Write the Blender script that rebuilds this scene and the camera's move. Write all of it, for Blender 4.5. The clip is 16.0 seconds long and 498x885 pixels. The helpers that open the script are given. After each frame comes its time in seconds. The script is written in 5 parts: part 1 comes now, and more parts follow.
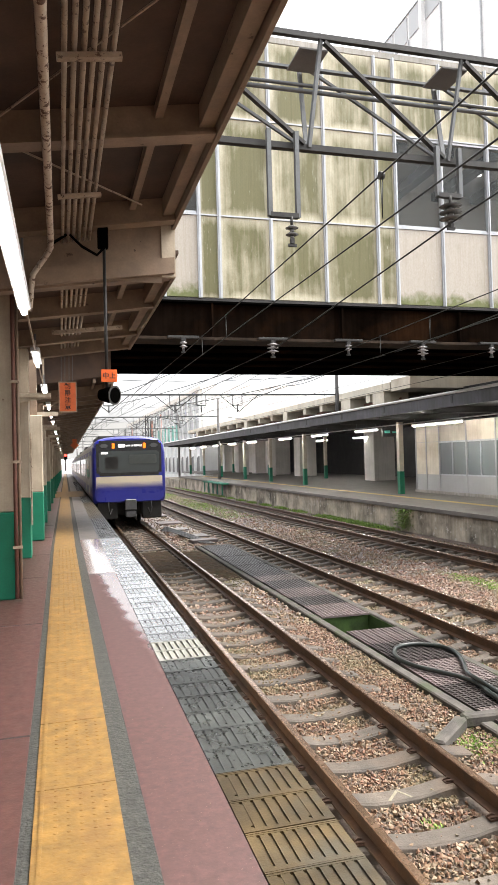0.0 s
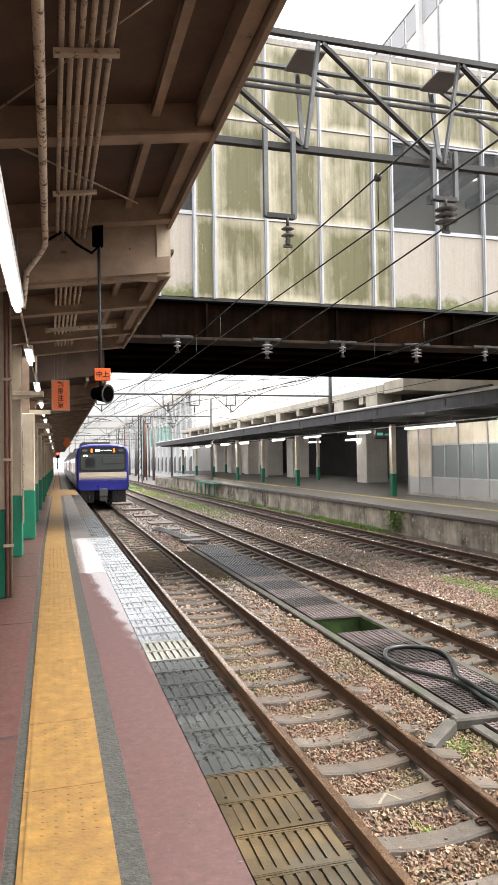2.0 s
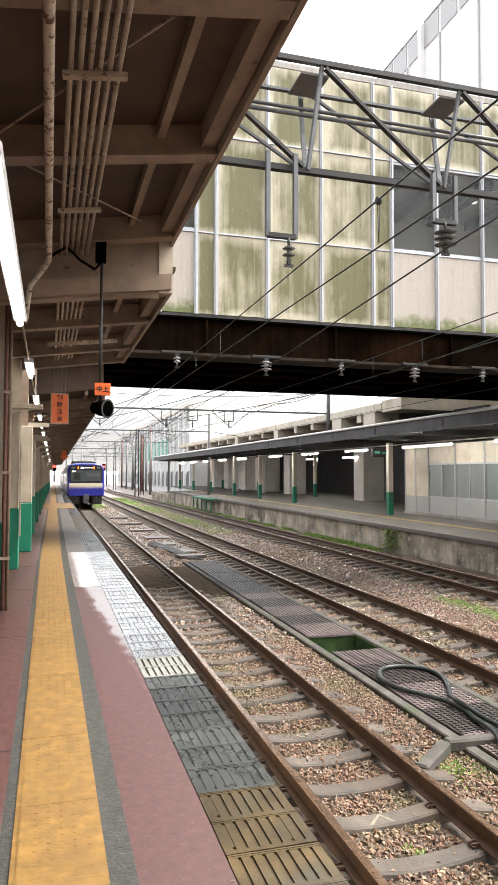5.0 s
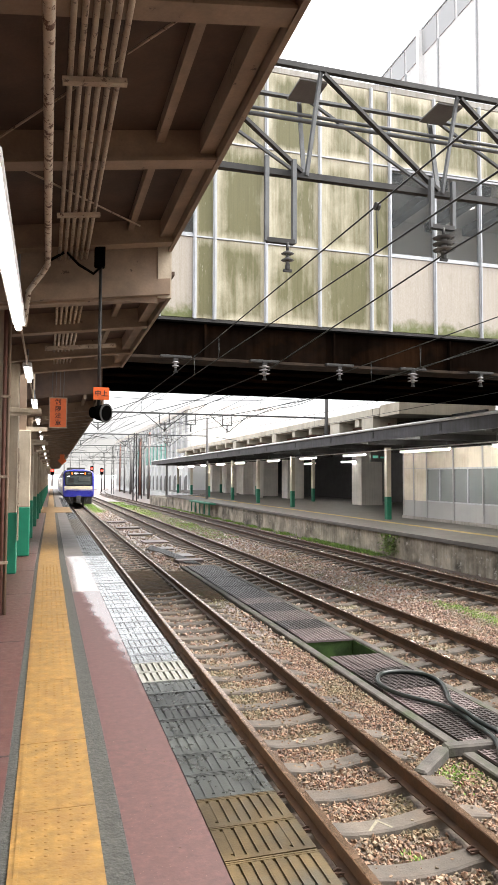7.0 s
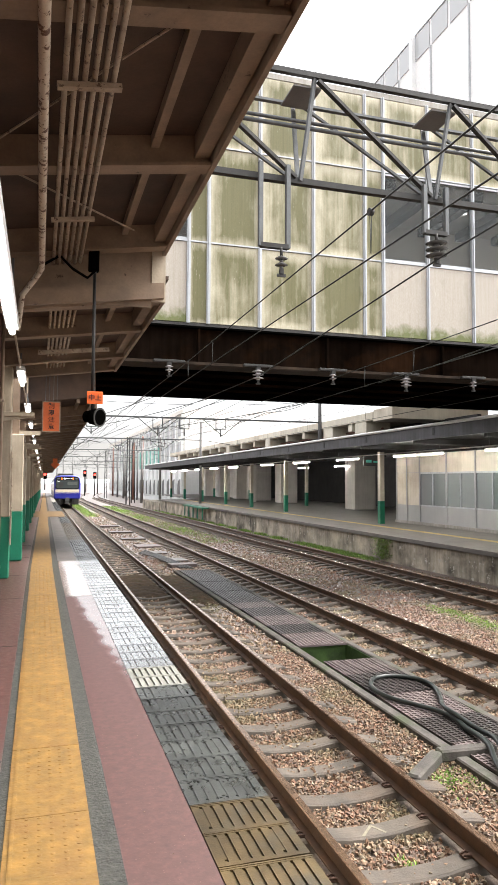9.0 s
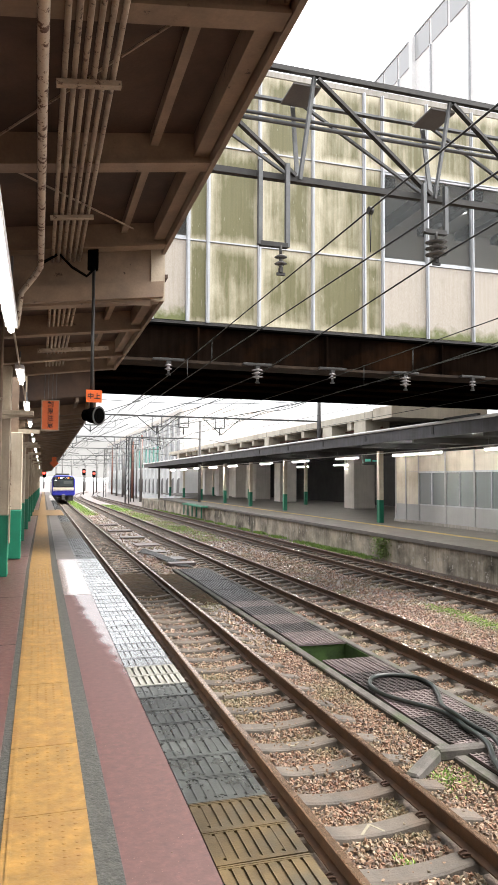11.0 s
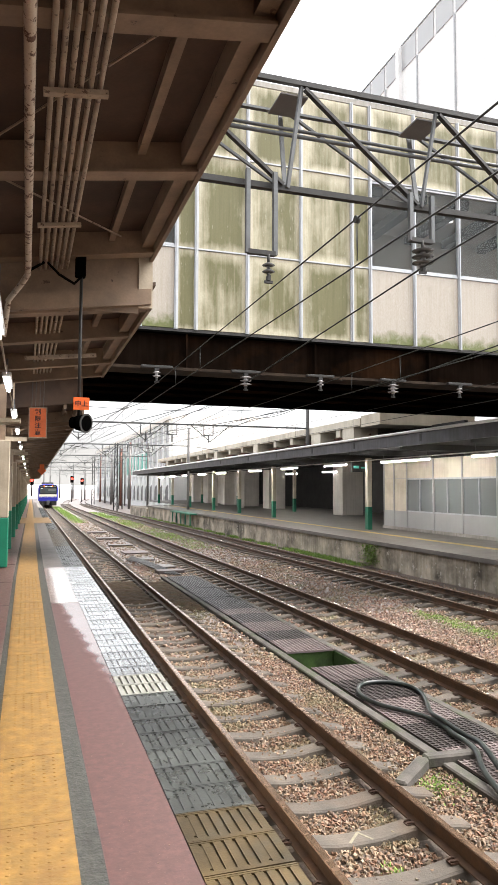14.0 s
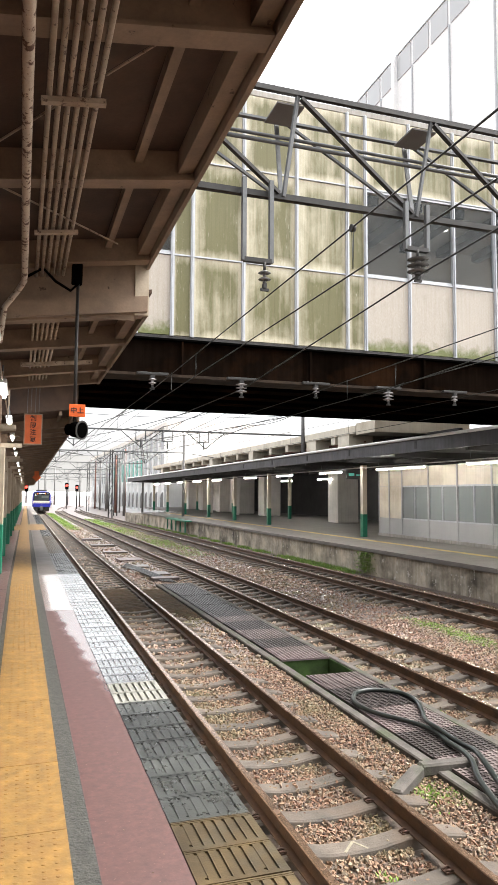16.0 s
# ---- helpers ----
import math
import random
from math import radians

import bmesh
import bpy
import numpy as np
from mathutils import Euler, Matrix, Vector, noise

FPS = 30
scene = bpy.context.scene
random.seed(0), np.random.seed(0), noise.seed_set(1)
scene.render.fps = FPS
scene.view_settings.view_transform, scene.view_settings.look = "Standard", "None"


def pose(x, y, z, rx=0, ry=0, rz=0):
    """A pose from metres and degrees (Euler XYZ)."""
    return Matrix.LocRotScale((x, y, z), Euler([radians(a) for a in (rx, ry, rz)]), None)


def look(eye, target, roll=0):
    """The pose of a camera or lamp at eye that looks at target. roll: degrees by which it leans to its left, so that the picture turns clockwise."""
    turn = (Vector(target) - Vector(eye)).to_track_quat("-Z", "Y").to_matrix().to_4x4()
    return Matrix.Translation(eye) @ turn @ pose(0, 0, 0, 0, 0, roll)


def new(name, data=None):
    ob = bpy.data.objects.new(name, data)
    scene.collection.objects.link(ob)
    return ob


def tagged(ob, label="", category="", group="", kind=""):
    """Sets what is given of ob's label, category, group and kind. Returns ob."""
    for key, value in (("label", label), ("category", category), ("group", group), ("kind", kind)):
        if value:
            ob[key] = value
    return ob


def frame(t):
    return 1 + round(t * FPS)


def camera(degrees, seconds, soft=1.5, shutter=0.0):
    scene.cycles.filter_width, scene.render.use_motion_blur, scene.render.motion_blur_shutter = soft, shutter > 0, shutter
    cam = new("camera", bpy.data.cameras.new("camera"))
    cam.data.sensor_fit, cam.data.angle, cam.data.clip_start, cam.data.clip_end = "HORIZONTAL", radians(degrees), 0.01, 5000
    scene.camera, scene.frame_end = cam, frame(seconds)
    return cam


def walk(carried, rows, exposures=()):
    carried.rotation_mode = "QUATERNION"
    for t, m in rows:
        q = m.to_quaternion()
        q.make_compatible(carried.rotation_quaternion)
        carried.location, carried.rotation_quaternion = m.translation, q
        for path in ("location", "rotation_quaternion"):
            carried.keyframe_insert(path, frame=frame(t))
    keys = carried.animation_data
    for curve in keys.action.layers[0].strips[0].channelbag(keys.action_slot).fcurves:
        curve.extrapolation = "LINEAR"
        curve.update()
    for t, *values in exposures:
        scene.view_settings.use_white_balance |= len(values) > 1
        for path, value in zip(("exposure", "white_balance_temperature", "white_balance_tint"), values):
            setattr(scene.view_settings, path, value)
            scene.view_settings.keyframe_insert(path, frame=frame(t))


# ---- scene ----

# ------------------------------------------------------------ camera
cam = camera(39.69, 16.0, soft=0.8)
PATH = [
    (0, 0.020, 0.014, 1.457, 15.31, 1.17, -1.49), (0.5, 0.022, 0.028, 1.454, 15.56, 1.26, -1.31), (1, 0.021, 0.039, 1.456, 15.63, 1.17, -1.27),
    (1.5, 0.017, 0.038, 1.456, 15.78, 1.13, -1.01), (2, 0.020, 0.030, 1.457, 15.91, 1.21, -0.83), (2.5, 0.017, 0.026, 1.466, 16.08, 1.43, -1.00),
    (3, 0.013, 0.015, 1.465, 16.25, 1.92, -0.91), (3.5, 0.009, -0.002, 1.472, 16.30, 2.24, -0.63), (4, 0.005, 0.000, 1.470, 16.04, 2.32, -0.05),
    (6.5, 0.002, 0.002, 1.465, 16.21, 2.86, 0.21), (7, 0.000, 0.000, 1.470, 16.29, 2.88, 0.24), (7.5, 0.004, 0.001, 1.467, 16.39, 3.16, 0.20),
    (8, 0.002, -0.002, 1.474, 16.53, 3.12, 0.30), (8.5, 0.001, -0.004, 1.475, 16.89, 3.15, 0.28), (9, -0.005, -0.002, 1.472, 16.84, 3.23, 0.28),
    (11.5, -0.001, 0.002, 1.471, 16.96, 3.13, 0.41), (12, 0.005, 0.000, 1.474, 17.17, 3.16, 0.38), (12.5, -0.003, -0.001, 1.471, 17.53, 3.24, 0.38),
    (13, 0.003, 0.000, 1.472, 17.72, 3.37, 0.44), (13.5, 0.001, -0.008, 1.475, 17.63, 3.54, 0.32), (14, 0.005, -0.006, 1.475, 17.83, 3.72, 0.24),
    (14.5, -0.001, -0.009, 1.473, 18.00, 3.89, 0.23), (15, -0.004, -0.014, 1.476, 17.87, 4.17, 0.26), (15.5, 0.000, -0.014, 1.473, 17.89, 4.28, 0.25),
    (16, -0.001, -0.010, 1.476, 18.22, 4.31, 0.36)]


def aim(x, y, z, yaw, pitch, roll):
    a, b = radians(yaw), radians(pitch)
    return look((x, y, z), (x + 10 * math.sin(a) * math.cos(b), y + 10 * math.cos(a) * math.cos(b), z + 10 * math.sin(b)), roll)


walk(cam, [(t, aim(*p)) for t, *p in PATH])

# ------------------------------------------------------------ light: overcast
EXPOSURE = 2.35
scene.view_settings.exposure = EXPOSURE
world = bpy.data.worlds.new("overcast_sky")
scene.world = world
world.use_nodes = True
wn, wl = world.node_tree.nodes, world.node_tree.links
sky = wn.new("ShaderNodeTexSky")
sky.sky_type, sky.sun_disc = "NISHITA", False
sky.sun_elevation, sky.sun_rotation = radians(60), radians(90)
sky.air_density, sky.dust_density, sky.ozone_density = 1.0, 6.0, 0.5
grey = wn.new("ShaderNodeHueSaturation")
grey.inputs["Saturation"].default_value = 0.12
wl.new(sky.outputs[0], grey.inputs["Color"])
veil = wn.new("ShaderNodeMix")
veil.data_type, veil.blend_type = "RGBA", "LIGHTEN"
veil.inputs["Factor"].default_value = 1.0
wl.new(grey.outputs[0], veil.inputs[6])
veil.inputs[7].default_value = (1.18, 1.15, 1.10, 1)
wl.new(veil.outputs[2], wn["Background"].inputs[0])
wn["Background"].inputs[1].default_value = 0.15
sun = new("sun", bpy.data.lights.new("sun", "SUN"))
sun.data.energy, sun.data.angle, sun.data.color = 0.75, radians(50), (1, 0.95, 0.87)
sun.matrix_world = look((22, 0, 45), (0, 0, 0))

# ------------------------------------------------------------ materials
def shade(name, color, rough=0.7, metal=0.0, var=0.25, scale=6.0, bump=0.15, fine=60.0, second=None, streak=0.0, rvar=0.1, spots=None, rand=0.0, island=0.0, spec=0.5, palette=None):
    """Procedural surface: broad patches of a second colour, fine grain, relief, streaks running down, small worn spots."""
    m = bpy.data.materials.new(name)
    m.use_nodes = True
    n, l = m.node_tree.nodes, m.node_tree.links
    b = n["Principled BSDF"]
    tc = n.new("ShaderNodeTexCoord")
    geo = n.new("ShaderNodeNewGeometry")
    def nz(sc, detail=5.0, vec=None, rough_=0.6):
        t = n.new("ShaderNodeTexNoise")
        t.inputs["Scale"].default_value, t.inputs["Detail"].default_value, t.inputs["Roughness"].default_value = sc, detail, rough_
        l.new(vec or geo.outputs["Position"], t.inputs["Vector"])
        return t.outputs["Fac"]
    def ramp(fac, lo, hi):
        r = n.new("ShaderNodeMapRange")
        r.inputs["From Min"].default_value, r.inputs["From Max"].default_value = lo, hi
        l.new(fac, r.inputs["Value"])
        return r.outputs["Result"]
    def mix(kind, fac, a, c):
        x = n.new("ShaderNodeMix")
        x.data_type, x.blend_type = "RGBA", kind
        for s_, v in ((x.inputs["Factor"], fac), (x.inputs["A"], a), (x.inputs["B"], c)):
            if hasattr(v, "links"):
                l.new(v, s_)
            elif isinstance(v, (int, float)):
                s_.default_value = v
            else:
                s_.default_value = (*v, 1)
        return x.outputs["Result"]
    col = tuple(color)
    dark = tuple(c * (1 - var) for c in color)
    light = tuple(min(1, c * (1 + var * 0.6)) for c in color)
    c1 = mix("MIX", ramp(nz(scale), 0.3, 0.7), dark, light)
    if second:
        c1 = mix("MIX", ramp(nz(scale * 0.45, 6.0), 0.5, 0.68), c1, second)
    if streak:
        mp = n.new("ShaderNodeMapping")
        mp.inputs["Scale"].default_value = (7, 7, 0.35)
        l.new(geo.outputs["Position"], mp.inputs["Vector"])
        c1 = mix("MULTIPLY", ramp(nz(1.3, 6.0, mp.outputs[0]), 0.42, 0.72), c1, tuple(1 - streak * k for k in (0.8, 0.85, 1.0)))
    if spots:
        c1 = mix("MIX", ramp(nz(scale * 3.1, 7.0, None, 0.7), spots[3], spots[3] + 0.04), c1, spots[:3])
    if rand:
        oi = n.new("ShaderNodeObjectInfo")
        c1 = mix("MULTIPLY", 1.0, c1, mix("MIX", oi.outputs["Random"], (1 - rand,) * 3, (1 + rand * 0.5,) * 3))
    if island:
        c1 = mix("MULTIPLY", 1.0, c1, mix("MIX", geo.outputs["Random Per Island"], (1 - island,) * 3, (1 + island * 0.6,) * 3))
    if palette:
        cr = n.new("ShaderNodeValToRGB")
        cr.color_ramp.interpolation = "CONSTANT"
        while len(cr.color_ramp.elements) < len(palette):
            cr.color_ramp.elements.new(0.5)
        for k, (e, c_) in enumerate(zip(cr.color_ramp.elements, palette)):
            e.position, e.color = k / len(palette), (*c_, 1)
        l.new(geo.outputs["Random Per Island"], cr.inputs[0])
        c1 = mix("MIX", 0.7, c1, cr.outputs[0])
        if second:
            mossy = n.new("ShaderNodeMapRange")
            mossy.inputs["From Min"].default_value, mossy.inputs["From Max"].default_value, mossy.inputs["To Max"].default_value = 0.48, 0.66, 0.6
            l.new(nz(0.75, 6.0), mossy.inputs["Value"])
            c1 = mix("MIX", mossy.outputs[0], c1, second)
    g = nz(fine, 4.0)
    c1 = mix("MULTIPLY", 0.5, c1, mix("MIX", g, (0.65,) * 3, (1.35,) * 3))
    l.new(c1, b.inputs["Base Color"])
    rr = n.new("ShaderNodeMapRange")
    rr.inputs["To Min"].default_value, rr.inputs["To Max"].default_value = max(0.02, rough - rvar), min(1, rough + rvar)
    l.new(nz(scale * 1.7), rr.inputs["Value"])
    l.new(rr.outputs["Result"], b.inputs["Roughness"])
    b.inputs["Metallic"].default_value = metal
    b.inputs["Specular IOR Level"].default_value = spec
    if bump:
        bp = n.new("ShaderNodeBump")
        bp.inputs["Strength"].default_value, bp.inputs["Distance"].default_value = bump, 0.01
        l.new(g, bp.inputs["Height"])
        l.new(bp.outputs[0], b.inputs["Normal"])
    return m


def glow(name, color, power):
    m = bpy.data.materials.new(name)
    m.use_nodes = True
    b = m.node_tree.nodes["Principled BSDF"]
    b.inputs["Base Color"].default_value = (*color, 1)
    b.inputs["Emission Color"].default_value = (*color, 1)
    b.inputs["Emission Strength"].default_value = power
    return m


def wet_shade(name, color, y0, y1):
    """Paving that grows wetter towards the uncovered stretch, wettest near the platform's edge, in ragged patches."""
    m = shade(name, color, 0.5, var=0.5, scale=22, fine=60, bump=0.06, second=(0.052, 0.021, 0.017), spots=(0.15, 0.085, 0.075, 0.62))
    n, l = m.node_tree.nodes, m.node_tree.links
    geo = n.new("ShaderNodeNewGeometry")
    sep = n.new("ShaderNodeSeparateXYZ")
    l.new(geo.outputs["Position"], sep.inputs[0])
    ry = n.new("ShaderNodeMapRange")
    ry.inputs["From Min"].default_value, ry.inputs["From Max"].default_value = y0, y1
    l.new(sep.outputs["Y"], ry.inputs["Value"])
    rx = n.new("ShaderNodeMapRange")
    rx.inputs["From Min"].default_value, rx.inputs["From Max"].default_value = 0.40, 0.66
    l.new(sep.outputs["X"], rx.inputs["Value"])
    nz = n.new("ShaderNodeTexNoise")
    nz.inputs["Scale"].default_value, nz.inputs["Detail"].default_value = 3.0, 6.0
    l.new(geo.outputs["Position"], nz.inputs["Vector"])
    a = n.new("ShaderNodeMath")
    l.new(ry.outputs[0], a.inputs[0])
    l.new(rx.outputs[0], a.inputs[1])
    b = n.new("ShaderNodeMath")
    l.new(a.outputs[0], b.inputs[0])
    l.new(nz.outputs["Fac"], b.inputs[1])
    r = n.new("ShaderNodeMapRange")
    r.inputs["From Min"].default_value, r.inputs["From Max"].default_value = 1.55, 1.95
    r.inputs["To Min"].default_value, r.inputs["To Max"].default_value = 0.5, 0.07
    l.new(b.outputs[0], r.inputs["Value"])
    l.new(r.outputs[0], n["Principled BSDF"].inputs["Roughness"])
    n["Principled BSDF"].inputs["Specular IOR Level"].default_value = 0.55
    return m


def cladding(name, pale, moss, lo, hi, foot):
    """Pale cladding with blotches of algae drawn down by rain; foot: height over which moss grows up from the sill."""
    m = bpy.data.materials.new(name)
    m.use_nodes = True
    n, l = m.node_tree.nodes, m.node_tree.links
    b = n["Principled BSDF"]
    geo, oi = n.new("ShaderNodeNewGeometry"), n.new("ShaderNodeObjectInfo")
    def noise_(scale, stretch, detail=7.0, dist=0.3):
        mp, t = n.new("ShaderNodeMapping"), n.new("ShaderNodeTexNoise")
        mp.inputs["Scale"].default_value = stretch
        l.new(geo.outputs["Position"], mp.inputs["Vector"])
        l.new(mp.outputs[0], t.inputs["Vector"])
        t.inputs["Scale"].default_value, t.inputs["Detail"].default_value, t.inputs["Distortion"].default_value, t.inputs["Roughness"].default_value = scale, detail, dist, 0.62
        return t.outputs["Fac"]
    def rng(fac, a0, a1, c0=0.0, c1=1.0):
        r = n.new("ShaderNodeMapRange")
        for k, v in (("From Min", a0), ("From Max", a1), ("To Min", c0), ("To Max", c1)):
            r.inputs[k].default_value = v
        l.new(fac, r.inputs["Value"])
        return r.outputs[0]
    def add(a, c):
        k = n.new("ShaderNodeMath")
        l.new(a, k.inputs[0])
        l.new(c, k.inputs[1])
        return k.outputs[0]
    def mix(fac, a, c, kind="MIX"):
        x = n.new("ShaderNodeMix")
        x.data_type, x.blend_type = "RGBA", kind
        for s_, v in ((x.inputs["Factor"], fac), (x.inputs["A"], a), (x.inputs["B"], c)):
            if hasattr(v, "links"):
                l.new(v, s_)
            else:
                s_.default_value = v if isinstance(v, float) else (*v, 1)
        return x.outputs["Result"]
    tc, ed = n.new("ShaderNodeTexCoord"), n.new("ShaderNodeSeparateXYZ")
    l.new(tc.outputs["Generated"], ed.inputs[0])
    def low(a, c):
        k = n.new("ShaderNodeMath")
        k.operation = "MINIMUM"
        l.new(a, k.inputs[0])
        l.new(c, k.inputs[1])
        return k.outputs[0]
    sides = low(rng(ed.outputs["X"], 0.0, 0.26), rng(ed.outputs["X"], 1.0, 0.90))
    ends = low(rng(ed.outputs["Z"], 0.0, 0.10), rng(ed.outputs["Z"], 1.0, 0.84))
    field = rng(low(sides, ends), 0, 1, -0.17, 0.07)
    blotch = add(rng(noise_(1.1, (1.2, 1.2, 0.7)), 0, 1, 0, 0.60), rng(noise_(2.6, (3.0, 3.0, 0.16)), 0, 1, 0, 0.40))
    blotch = add(add(blotch, field), rng(oi.outputs["Random"], 0, 1, -0.07, 0.07))
    fac = rng(blotch, lo, hi)
    if foot:
        sep = n.new("ShaderNodeSeparateXYZ")
        l.new(geo.outputs["Position"], sep.inputs[0])
        up = add(rng(sep.outputs["Z"], 4.86, 4.86 + foot, 0.75, 0.0), rng(noise_(4.5, (1, 1, 0.8)), 0, 1, -0.5, 0.5))
        fac = add(rng(fac, 0, 1, 0, 0.3), rng(up, 0.22, 0.6))
    col = mix(fac, pale, moss)
    col = mix(rng(noise_(4.0, (5, 5, 0.14)), 0.46, 0.70, 0.0, 0.30 if foot else 0.45), col, (0.66, 0.63, 0.50) if foot else (0.58, 0.56, 0.42), "MULTIPLY")
    col = mix(rng(noise_(9.0, (5, 5, 0.5), 4.0), 0.66, 0.72, 0.0, 0.45), col, (0.66, 0.64, 0.52))
    col = mix(rng(noise_(45.0, (1, 1, 0.6), 3.0), 0.3, 0.7, 0.0, 0.35), col, (0.55, 0.55, 0.46), "MULTIPLY")
    l.new(col, b.inputs["Base Color"])
    l.new(rng(noise_(4.0, (1, 1, 1)), 0, 1, 0.4, 0.75), b.inputs["Roughness"])
    return m


